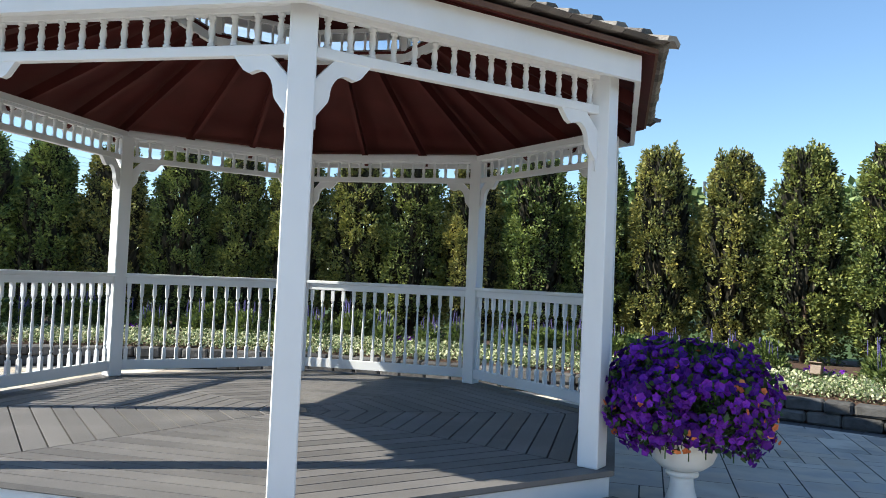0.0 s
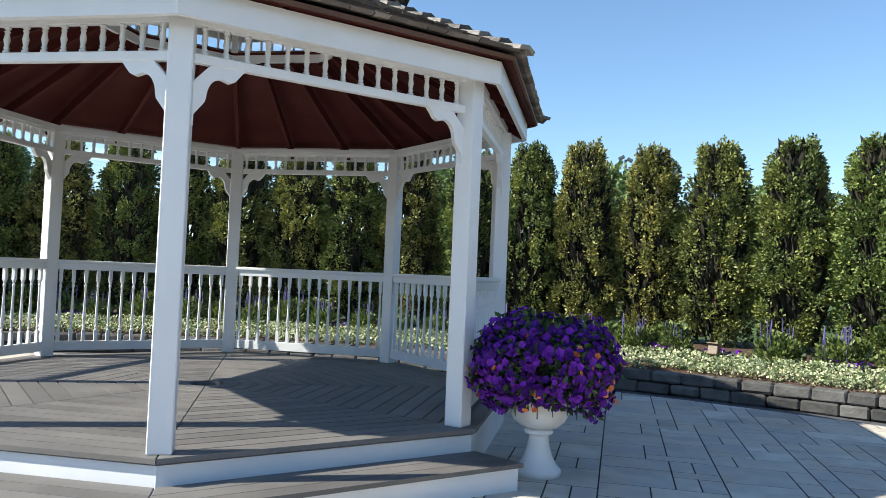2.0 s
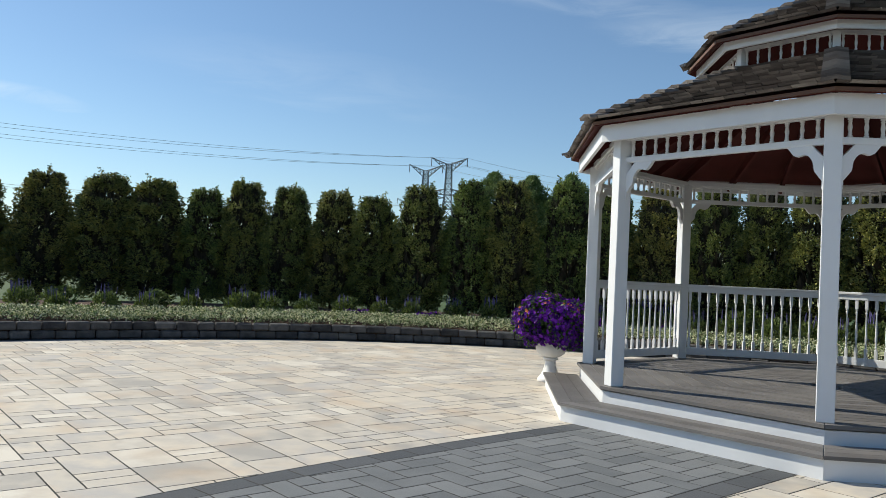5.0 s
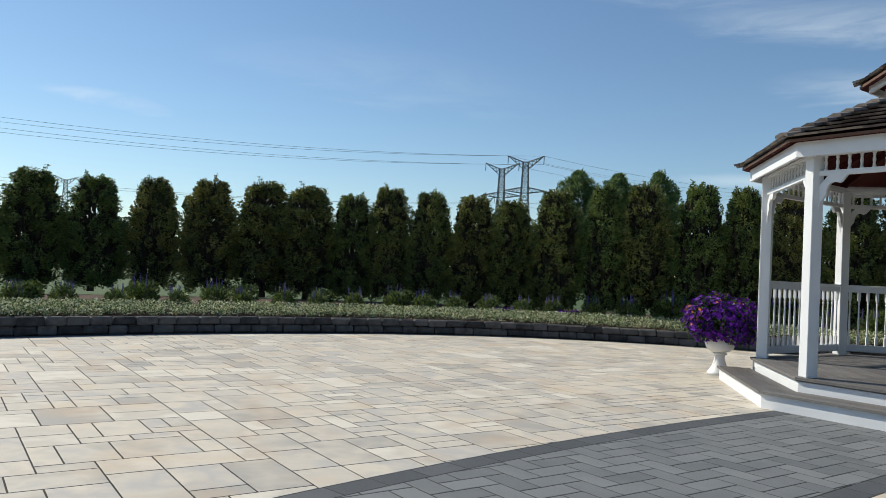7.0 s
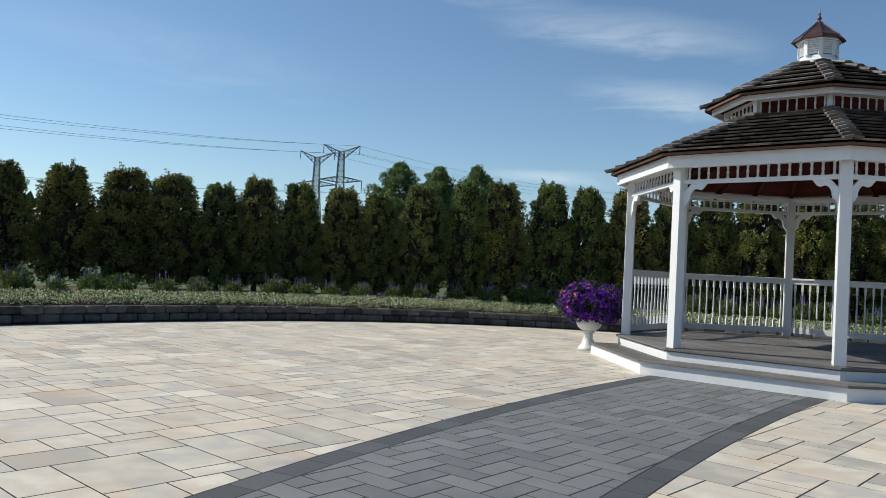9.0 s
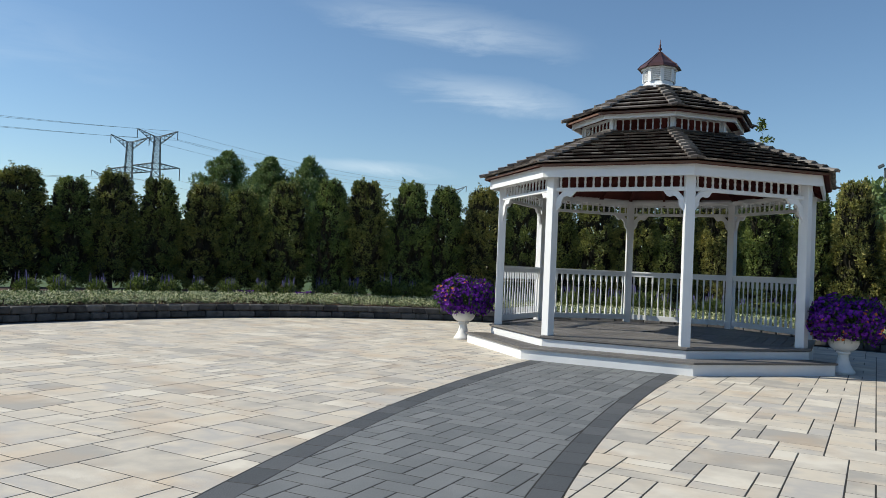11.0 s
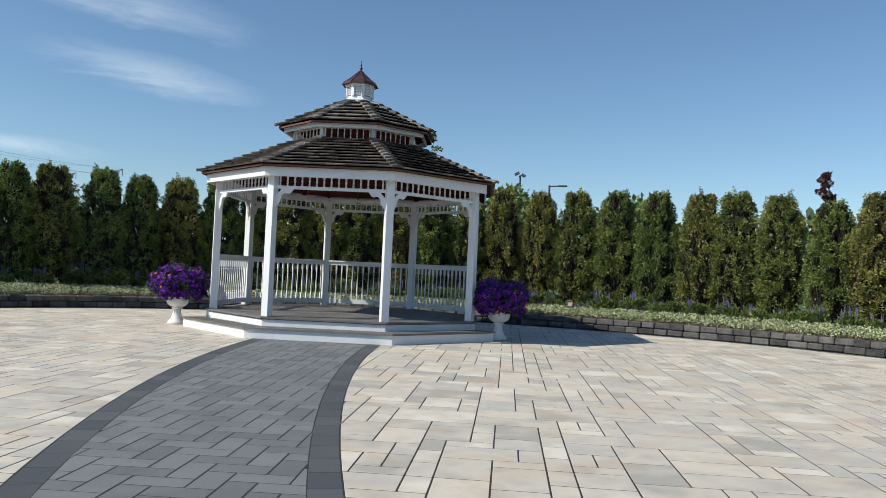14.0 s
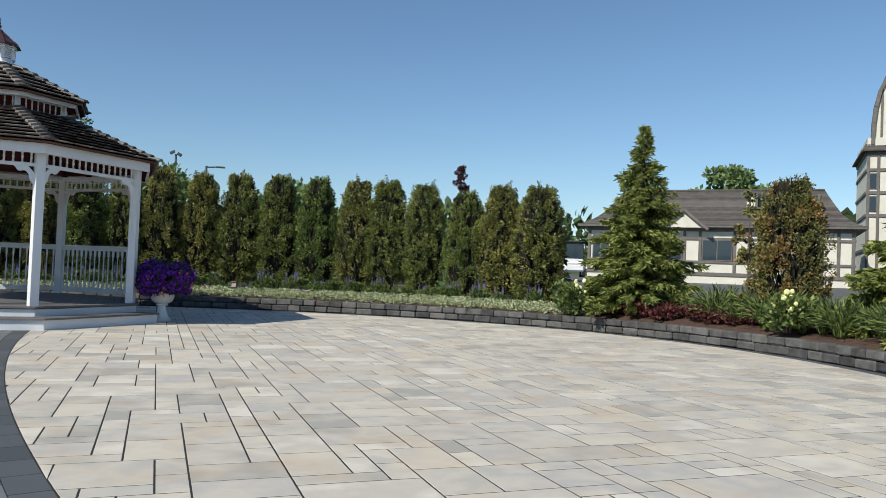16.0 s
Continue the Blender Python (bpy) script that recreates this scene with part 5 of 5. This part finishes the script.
def build_hall():
    """A tall half-timbered house: a gabled bay in front and a steep shingled roof beside it."""
    hall = group_base("tall_house", (44.2, 18.1, 1.0), -46)
    D = 7.0
    bm = bmesh.new()
    add_box(bm, (1.3, D, 9.8), (0.65, D / 2, 4.4))
    part("bay_wall", bm, STUCCO, hall)
    bm = bmesh.new()
    add_box(bm, (9.0, D - 0.6, 8.4), (5.8, D / 2 + 0.7, 3.7))
    part("wall", bm, STUCCO, hall)
    # timbers: uprights and rails of the bay
    for x in (0.07, 0.62, 1.22):
        bm = bmesh.new()
        add_box(bm, (0.15, 0.09, 9.2), (x, -0.035, 4.1), None, 0.01)
        part("timber", bm, TIMBER, hall)
    for z in (0.4, 2.4, 4.5, 5.9, 7.3, 8.35):
        bm = bmesh.new()
        add_box(bm, (1.34, 0.08, 0.2), (0.65, -0.025, z), None, 0.01)
        part("timber", bm, TIMBER, hall)
        bm = bmesh.new()
        add_box(bm, (0.08, D - 0.1, 0.2), (-0.025, D / 2, z), None, 0.01)
        part("timber", bm, TIMBER, hall)
    for z0, z1 in ((4.75, 5.7), (6.15, 7.1)):
        bm = bmesh.new()
        add_box(bm, (0.44, 0.06, z1 - z0), (0.34, -0.05, (z0 + z1) / 2), None, 0.01)
        win = part("window", bm, TIMBER, hall)
        bm = bmesh.new()
        add_box(bm, (0.34, 0.02, z1 - z0 - 0.12), (0.34, -0.085, (z0 + z1) / 2))
        part("pane", bm, WINDOW, win)
    # sloping little roof between the storeys, in lapped courses
    bm = bmesh.new()
    for i in range(4):
        add_box(bm, (1.75 - 0.09 * i, 0.62 - 0.14 * i, 0.13), (0.62, -0.08 + 0.07 * i, 8.5 + 0.12 * i), None, 0.015)
        add_box(bm, (0.5 - 0.11 * i, D, 0.13), (-0.06 + 0.05 * i, D / 2, 8.5 + 0.12 * i), None, 0.015)
    part("pent_roof", bm, OLDROOF, hall)
    # upper gable storey, steep, behind a dark curved bargeboard
    edge = [(0.36, 8.9), (0.40, 10.2), (0.5, 11.2), (0.72, 12.2), (1.05, 13.0), (1.5, 13.8), (2.1, 14.6)]
    bm = bmesh.new()
    poly = edge + [(2.1, 8.9)]
    front, back = [bm.verts.new((x, 0.1, z)) for x, z in poly], [bm.verts.new((x, 0.5, z)) for x, z in poly]
    bm.faces.new(front)
    bm.faces.new(back[::-1])
    for k in range(len(poly)):
        k2 = (k + 1) % len(poly)
        bm.faces.new((front[k], back[k], back[k2], front[k2]))
    bmesh.ops.triangulate(bm, faces=[f for f in bm.faces if len(f.verts) > 4])
    bmesh.ops.recalc_face_normals(bm, faces=bm.faces)
    gable = part("gable", bm, STUCCO, hall)
    bm = bmesh.new()
    for (xa, za), (xb, zb) in zip(edge, edge[1:]):
        a, b = Vector((xa - 0.08, 0.2, za)), Vector((xb - 0.08, 0.2, zb))
        add_box(bm, (0.2, 0.55, (b - a).length + 0.05), (a + b) / 2, Matrix.Rotation(math.atan2(b.x - a.x, b.z - a.z), 4, "Y"))
    part("bargeboard", bm, TIMBER, gable)
    for x, z0, z1 in ((0.75, 8.9, 12.4), (1.2, 8.9, 13.1)):
        bm = bmesh.new()
        add_box(bm, (0.13, 0.06, z1 - z0), (x, 0.08, (z0 + z1) / 2))
        part("timber", bm, TIMBER, gable)
    # steep shingled roof beside the gable, in courses
    bm = bmesh.new()
    n = 26
    for i in range(n):
        f0, f1 = i / n, min(1, (i + 1.25) / n)
        q = []
        for f, up in ((f0, 0.06), (f1, 0.0)):
            z, y = 7.7 + 6.6 * f, 0.5 + 2.6 * f - up
            q.append([(1.32, y, z), (10.5, y, z)])
        a, b = q
        vs = [bm.verts.new(c) for c in (a[0], a[1], b[1], b[0])]
        bm.faces.new(vs)
        lo = [bm.verts.new((c[0], c[1] + 0.06, c[2] - 0.02)) for c in a]
        bm.faces.new((lo[0], lo[1], vs[1], vs[0]))
    part("roof", bm, OLDROOF, hall, "steep grey shingle roof")
    bm = bmesh.new()
    add_box(bm, (9.2, 0.5, 0.16), (5.9, 0.42, 7.66), None, 0.02)
    part("eave", bm, TIMBER, hall)
    for x in (2.0, 3.2, 4.4):
        bm = bmesh.new()
        add_box(bm, (0.16, 0.09, 7.4), (x, 0.66, 3.7), None, 0.01)
        part("timber", bm, TIMBER, hall)
    tagged(hall, "tall half-timbered house with steep shingle roof", "building")


def build_cart():
    cart = group_base("golf_cart", (24.4, 19.75, 1.05), -118)
    bm = bmesh.new()
    add_box(bm, (2.3, 1.15, 0.42), (0, 0, 0.48), None, 0.09)
    add_box(bm, (0.6, 1.1, 0.3), (0.85, 0, 0.75), Matrix.Rotation(0.35, 4, "Y"), 0.08)
    add_box(bm, (0.75, 1.1, 0.25), (-0.55, 0, 0.8), None, 0.06)
    part("body", bm, CARTWHITE, cart)
    for x in (-0.1, -0.6):
        bm = bmesh.new()
        add_box(bm, (0.45 if x > -0.3 else 0.12, 1.0, 0.12 if x > -0.3 else 0.45), (x, 0, 0.95 if x > -0.3 else 1.15), None, 0.04)
        part("seat", bm, RUBBER, cart)
    bm = bmesh.new()
    add_box(bm, (1.9, 1.15, 0.07), (-0.1, 0, 1.85), None, 0.03)
    part("canopy", bm, RUBBER, cart)
    for x in (-0.95, 0.75):
        for y in (-0.5, 0.5):
            bm = bmesh.new()
            tube(bm, (x, y, 0.65), (x * 0.95, y, 1.84), 0.025)
            part("canopy_post", bm, RUBBER, cart)
    bm = bmesh.new()
    add_box(bm, (0.02, 0.95, 0.75), (0.72, 0, 1.35))
    part("windscreen", bm, WINDOW, cart)
    for x in (-0.8, 0.8):
        for y in (-0.55, 0.55):
            bm = bmesh.new()
            add_lathe(bm, [(0.12, -0.09), (0.23, -0.09), (0.24, -0.05), (0.24, 0.05), (0.23, 0.09), (0.12, 0.09)], 16, (x, y, 0.24), Matrix.Rotation(math.pi / 2, 4, "X"))
            wheel = part("wheel", bm, RUBBER, cart)
            bm = bmesh.new()
            add_lathe(bm, [(0.12, -0.095), (0.12, 0.095)], 12, (x, y, 0.24), Matrix.Rotation(math.pi / 2, 4, "X"))
            part("rim", bm, CARTWHITE, wheel)
    tagged(cart, "white golf cart with dark canopy on the asphalt", "golf cart")


def build_lot():
    verts, faces = [], []
    n = 24
    for i in range(n + 1):
        th = radians(-30 + 85 * i / n)
        for r in (19.0, 26.0, 34.0, 48.5):
            x, y = CX + r * math.cos(th), CY + r * math.sin(th)
            verts.append((x, y, ground_rise(th, r) + 0.03))
    for i in range(n):
        for j in range(3):
            a = i * 4 + j
            faces.append((a, a + 1, a + 5, a + 4))
    tagged(mesh_object("road", verts, faces, ASPHALT), "grey asphalt car park beyond the bed", "road", kind="structure")


build_bed()
build_far_woods()
build_poles()
build_power_line()
build_lot()
build_house()
build_hall()
build_cart()


# ---- kerb wall ----
def build_kerb():
    wall = tagged(group_base("retaining_wall"), "low grey tumbled block wall edging the bed", "wall", kind="structure")
    rnd = random.Random(3)
    n = 0
    bulk = bmesh.new()
    for course in range(2):
        deg = -24.0 + course * 1.0
        while deg < 204:
            span = math.degrees(rnd.choice((0.30, 0.36, 0.36, 0.40)) / kerb_radius(radians(deg)))
            a, b = ring_point(deg), ring_point(deg + span - 0.05)
            mid = (a + b) / 2
            d = b - a
            inward = (Vector((CX, CY, 0)) - mid).normalized()
            m = Matrix.Translation(mid - inward * (0.10 + rnd.uniform(-0.008, 0.008)) + Vector((0, 0, course * 0.142 + 0.072))) @ Matrix.Rotation(math.atan2(d.y, d.x) + rnd.uniform(-0.01, 0.01), 4, "Z")
            near = -35 < deg < 95
            bm = bmesh.new() if near and n < 300 else bulk
            before = set(bm.verts)
            w, h = d.length, 0.138
            add_box(bm, (w, 0.2, h - rnd.uniform(0, 0.012)), (0, rnd.uniform(-0.012, 0.012), 0), None, rnd.uniform(0.014, 0.028))
            for v in bm.verts:
                if v not in before:
                    v.co += Vector((rnd.uniform(-0.005, 0.005), rnd.uniform(-0.008, 0.008), rnd.uniform(-0.004, 0.004)))
            bmesh.ops.transform(bm, matrix=m, verts=[v for v in bm.verts if v not in before])
            if bm is not bulk:
                part("wall_block", bm, KERB, wall)
                n += 1
            deg += span
    tagged(part("wall_blocks_far", bulk, KERB, wall), kind="stuff")


# ---- trees of the hedge ----
def arborvitae(seed, h, w):
    """Columnar evergreen: many upright sprays in tufts on a twiggy core coloured dark for shade, square-shouldered,
    with deep gaps between the tufts.
    """
    rs = np.random.RandomState(seed)

    def profile(z):
        low = 0.68 + 0.32 * np.minimum(1, np.maximum(0, z) / 0.22)
        top = np.power(np.maximum(0.02, 1 - np.power(np.maximum(0, (z - 0.36) / 0.65), 2.2)), 0.62)
        return low * np.where(z < 0.36, 1.0, top)

    pts, dirs, sizes = [], [], []
    for i in range(235):
        z = rs.uniform(0.03, 0.96)
        a = rs.uniform(0, 2 * math.pi)
        rad = w * 0.5 * float(profile(z)) * rs.uniform(0.70, 1.0) * (1 + 0.10 * math.sin(3 * a + seed + 5 * z))
        c = np.array([rad * math.cos(a), rad * math.sin(a), z * h])
        out = np.array([math.cos(a), math.sin(a), 0])
        n = 96
        r, hh = rs.uniform(0.05, 0.11), rs.uniform(0.09, 0.19)
        p = rs.normal(size=(n, 3))
        p /= np.linalg.norm(p, axis=1)[:, None]
        pts.append(c + p * np.array([r, r, hh]) * rs.uniform(0.55, 1.1, size=(n, 1)) + np.array([0, 0, 0.02]) + out * 0.03)
        dirs.append(p * 0.9 + out * 0.6 + np.array([0, 0, 0.45]) + rs.normal(size=(n, 3)) * 0.6)
        sizes.append(rs.uniform(0.032, 0.064, n))
    # stray leaders that stand out of the top and sides
    for i in range(26):
        z = rs.uniform(0.30, 0.98)
        a = rs.uniform(0, 2 * math.pi)
        rad = w * 0.5 * float(profile(z)) * rs.uniform(0.85, 1.0)
        base = np.array([rad * math.cos(a), rad * math.sin(a), z * h])
        lean = np.array([math.cos(a) * 0.35, math.sin(a) * 0.35, 1.0])
        n = 36
        f = rs.uniform(0, 1, n)
        pts.append(base + lean * (f * rs.uniform(0.10, 0.22))[:, None] + rs.normal(scale=0.018, size=(n, 3)))
        dirs.append(lean + rs.normal(size=(n, 3)) * 0.5)
        sizes.append(rs.uniform(0.03, 0.065, n))
    tree = group_base("arborvitae")
    crown = new("crown", leaf_mesh("crown", np.concatenate(pts), np.concatenate(dirs), np.concatenate(sizes), ARBOR, 0.29))
    crown.parent = tree
    # twig core: the crown's inner shade is put into its dark colour
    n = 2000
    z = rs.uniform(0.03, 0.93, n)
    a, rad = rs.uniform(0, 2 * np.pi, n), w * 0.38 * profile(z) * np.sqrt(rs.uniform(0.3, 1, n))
    leaves("inner_twig", np.c_[rad * np.cos(a), rad * np.sin(a), z * h], np.c_[np.cos(a) * 0.4, np.sin(a) * 0.4, np.ones(n)], rs.uniform(0.14, 0.26, n), TWIG_SHADE, tree, 0.15, "stuff")
    bm = bmesh.new()
    add_lathe(bm, [(0.07, -0.05), (0.05, 0.2), (0.04, h * 0.5), (0.012, h * 0.88)], 8)
    part("trunk", bm, BARK, tree, smooth=True)
    return tagged(tree, "columnar green and golden arborvitae in a hedge row", "tree", "hedge row")


def build_hedge():
    rnd = random.Random(11)
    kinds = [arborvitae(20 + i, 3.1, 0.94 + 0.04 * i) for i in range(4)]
    used = set()
    # bearing from the middle of the patio, and height of the tip
    spots = [(32.9, 3.25), (37.6, 3.3), (42.0, 3.15), (47.3, 3.35), (52.0, 3.45), (55.8, 3.45), (60.8, 3.52), (65.6, 3.55), (70.5, 3.55), (75.0, 3.5), (79.8, 3.6), (83.9, 3.6),
             (124.1, 3.32), (128.2, 3.4), (133.4, 3.38), (137.4, 3.32), (142.0, 3.4), (146.4, 3.15), (149.9, 3.24), (154.0, 3.32), (157.8, 3.4), (161.1, 3.17), (165.0, 3.32), (168.7, 3.38), (173.2, 3.36), (177.5, 3.3), (181.8, 3.25), (186, 3.3), (190.4, 3.3), (194.6, 3.3), (199, 3.3)]
    a = 83.9
    while a < 119:
        a += rnd.uniform(4.1, 4.9)
        spots.append((a, rnd.uniform(3.35, 3.6)))
    for a, top in spots:
        top -= 0.2 if a > 139 else 0.0
        r = 13.15 + max(0.0, a - 139) * 0.095
        p = Vector((CX + r * math.cos(radians(a)), CY + r * math.sin(radians(a)), bed_z(2) - 0.02))
        j = rnd.randrange(4)
        s = (top - bed_z(2) + 0.1) / 3.1
        t = kinds[j] if j not in used else copy_thing(kinds[j], Matrix())
        used.add(j)
        wide = rnd.uniform(0.98, 1.12) * (1.25 if a > 163 else 1.07)
        t.matrix_basis = pose(*p, 0, 0, rnd.uniform(0, 360))
        t.scale = (wide, wide, s)


build_kerb()
build_hedge()
build_single_trees()


# ---- paving, piece by piece ----
def split_clip(poly, lo=None, hi=None):
    """Clip a piece against the path's edges: keep what lies right of x = lo(y) and left of x = hi(y)."""
    for edge, sign in ((lo, 1), (hi, -1)):
        if edge and len(poly) > 2:
            y = sum(p[1] for p in poly) / len(poly)
            s = (edge(y + 0.05) - edge(y - 0.05)) / 0.1
            n = Vector((1, -s)).normalized() * sign
            poly = clip(poly, edge(y), y, n.x, n.y)
    return poly


def lay(pieces, mat, parent, name, near, thick=0.03, gap=0.0048):
    """Pieces as prisms with eased edges; those for which near() holds are parts of their own, up to 300."""
    rest_v, rest_f = [], []
    count = 0
    pieces = sorted(pieces, key=lambda p: near(p))
    for poly in pieces:
        if len(poly) < 3 or area(poly) < 0.002:
            continue
        c = Vector((sum(p[0] for p in poly) / len(poly), sum(p[1] for p in poly) / len(poly)))
        ring = []
        for k, p in enumerate(poly):
            a, b = Vector(poly[k - 1]), Vector(poly[(k + 1) % len(poly)])
            p = Vector(p)
            e1, e2 = (p - a), (b - p)
            if e1.length < 1e-5 or e2.length < 1e-5:
                continue
            n1, n2 = Vector((-e1.y, e1.x)).normalized(), Vector((-e2.y, e2.x)).normalized()
            ring.append((p, (n1 + n2) * 0.5 / max(0.35, (1 + n1.dot(n2)) / 2)))
        n = len(ring)
        if n < 3:
            continue
        dz = LAYRND.uniform(-0.0003, 0.0003)
        vs = [(p.x + o.x * g, p.y + o.y * g, z + dz) for z, g in ((-thick, gap), (-0.0018, gap), (0.0, gap + 0.002)) for p, o in ring]
        fs = [tuple(range(2 * n, 3 * n))] + [(l * n + k, l * n + (k + 1) % n, (l + 1) * n + (k + 1) % n, (l + 1) * n + k) for l in range(2) for k in range(n)]
        if count < 300:
            mesh_object(name, vs, fs, mat, parent)
            count += 1
        else:
            o = len(rest_v)
            rest_v += vs
            rest_f += [tuple(i + o for i in f) for f in fs]
    if rest_v:
        tagged(mesh_object(name + "s_far", rest_v, rest_f, mat, parent), kind="stuff")


LAYRND = random.Random(77)
YMIN = -27.0


def inside_patio(x, y, margin=0.0):
    r = math.hypot(x - CX, y - CY)
    return r < kerb_radius(math.atan2(y - CY, x - CX)) + margin


def build_slabs():
    """Three sizes of slab fitted to a common grid in broken courses."""
    floor = tagged(group_base("patio"), "cream and grey concrete slab patio in random pattern", "patio", kind="structure")
    u = 0.17
    turn = radians(-2.0)
    nx, ny = 168, 212
    taken = np.zeros((nx, ny), bool)
    rnd = random.Random(41)
    pieces = []
    ca, sa = math.cos(turn), math.sin(turn)
    ox, oy = -13.6, -30.5
    for j in range(ny):
        for i in range(nx):
            if taken[i, j]:
                continue
            opts = [(3, 3), (3, 2), (2, 3), (3, 2), (2, 2), (3, 1), (2, 1), (4, 2), (4, 3), (1, 2)]
            rnd.shuffle(opts)
            for w, h in opts + [(1, 1)]:
                if i + w <= nx and j + h <= ny and not taken[i:i + w, j:j + h].any():
                    taken[i:i + w, j:j + h] = True
                    break
            x0, y0 = ox + i * u, oy + j * u
            poly = [(x0, y0), (x0 + w * u, y0), (x0 + w * u, y0 + h * u), (x0, y0 + h * u)]
            poly = [(ca * x - sa * y, sa * x + ca * y) for x, y in poly]
            mx, my = sum(p[0] for p in poly) / 4, sum(p[1] for p in poly) / 4
            if not inside_patio(mx, my, 0.4):
                continue
            if math.hypot(mx, my) < 2.2:
                continue
            th = math.atan2(my - CY, mx - CX)
            r = kerb_radius(th) - 0.2
            poly = clip(poly, CX + r * math.cos(th), CY + r * math.sin(th), -math.cos(th), -math.sin(th))
            if len(poly) < 3:
                continue
            if my < -2.0:
                pl, pr = path_left(my), path_right(my)
                if mx < (pl + pr) / 2:
                    poly = split_clip(poly, None, path_left)
                else:
                    poly = split_clip(poly, path_right, None)
            if len(poly) > 2:
                pieces.append(poly)
    near = lambda p: abs(p[0][0] - 3.6) * 0.8 + abs(p[0][1] + 9.5) if p[0][0] > 0 else 4 + abs(p[0][0] + 2.5) * 0.8 + abs(p[0][1] + 6)
    lay(pieces, SLAB, floor, "slab", near)
    # border course along the wall
    border = []
    deg = -24.0
    while deg < 204:
        span = math.degrees(0.21 / kerb_radius(radians(deg)))
        q = [ring_point(deg, -0.2), ring_point(deg, 0.0), ring_point(deg + span, 0.0), ring_point(deg + span, -0.2)]
        border.append([(v.x, v.y) for v in q])
        deg += span
    lay(border, BANDSTONE, floor, "border_paver", lambda p: abs(math.degrees(math.atan2(p[0][1] - CY, p[0][0] - CX)) - 30))


def build_path():
    path = tagged(group_base("path"), "dark grey herringbone paver path with charcoal edging", "path", kind="structure")
    w, n = 0.175, 2
    band = 0.2
    pieces = []
    for j in range(-180, -10):
        for i in range(-26, 66):
            s = (i + j) % (2 * n)
            if s == 0:
                bx, by, lx, ly = i, j, n, 1
            elif s == n:
                bx, by, lx, ly = i, j, 1, n
            else:
                continue
            x0, y0 = bx * w, by * w
            if not (YMIN < y0 < -2.5):
                continue
            poly = [(x0, y0), (x0 + lx * w, y0), (x0 + lx * w, y0 + ly * w), (x0, y0 + ly * w)]
            poly = split_clip(poly, lambda y: path_left(y) + band, lambda y: path_right(y) - band)
            if len(poly) > 2:
                pieces.append(poly)
    near = lambda p: abs(p[0][1] + 8.5)
    lay(pieces, PATHSTONE, path, "paver", near, gap=0.005)
    edge = []
    for f, s in ((path_left, 1), (path_right, -1)):
        y = -2.6
        while y > YMIN:
            d = (f(y - 0.01) - f(y)) / -0.01
            step = 0.34 / math.sqrt(1 + d * d)
            y2 = y - step
            d2 = (f(y2 - 0.01) - f(y2)) / -0.01
            n1, n2 = Vector((1, -d)).normalized() * s * band, Vector((1, -d2)).normalized() * s * band
            q = [(f(y), y), (f(y) + n1.x, y + n1.y), (f(y2) + n2.x, y2 + n2.y), (f(y2), y2)]
            if area(q) < 0:
                q = q[::-1]
            edge.append(q)
            y = y2
    lay(edge, BANDSTONE, path, "edging_paver", near)


build_slabs()
build_path()
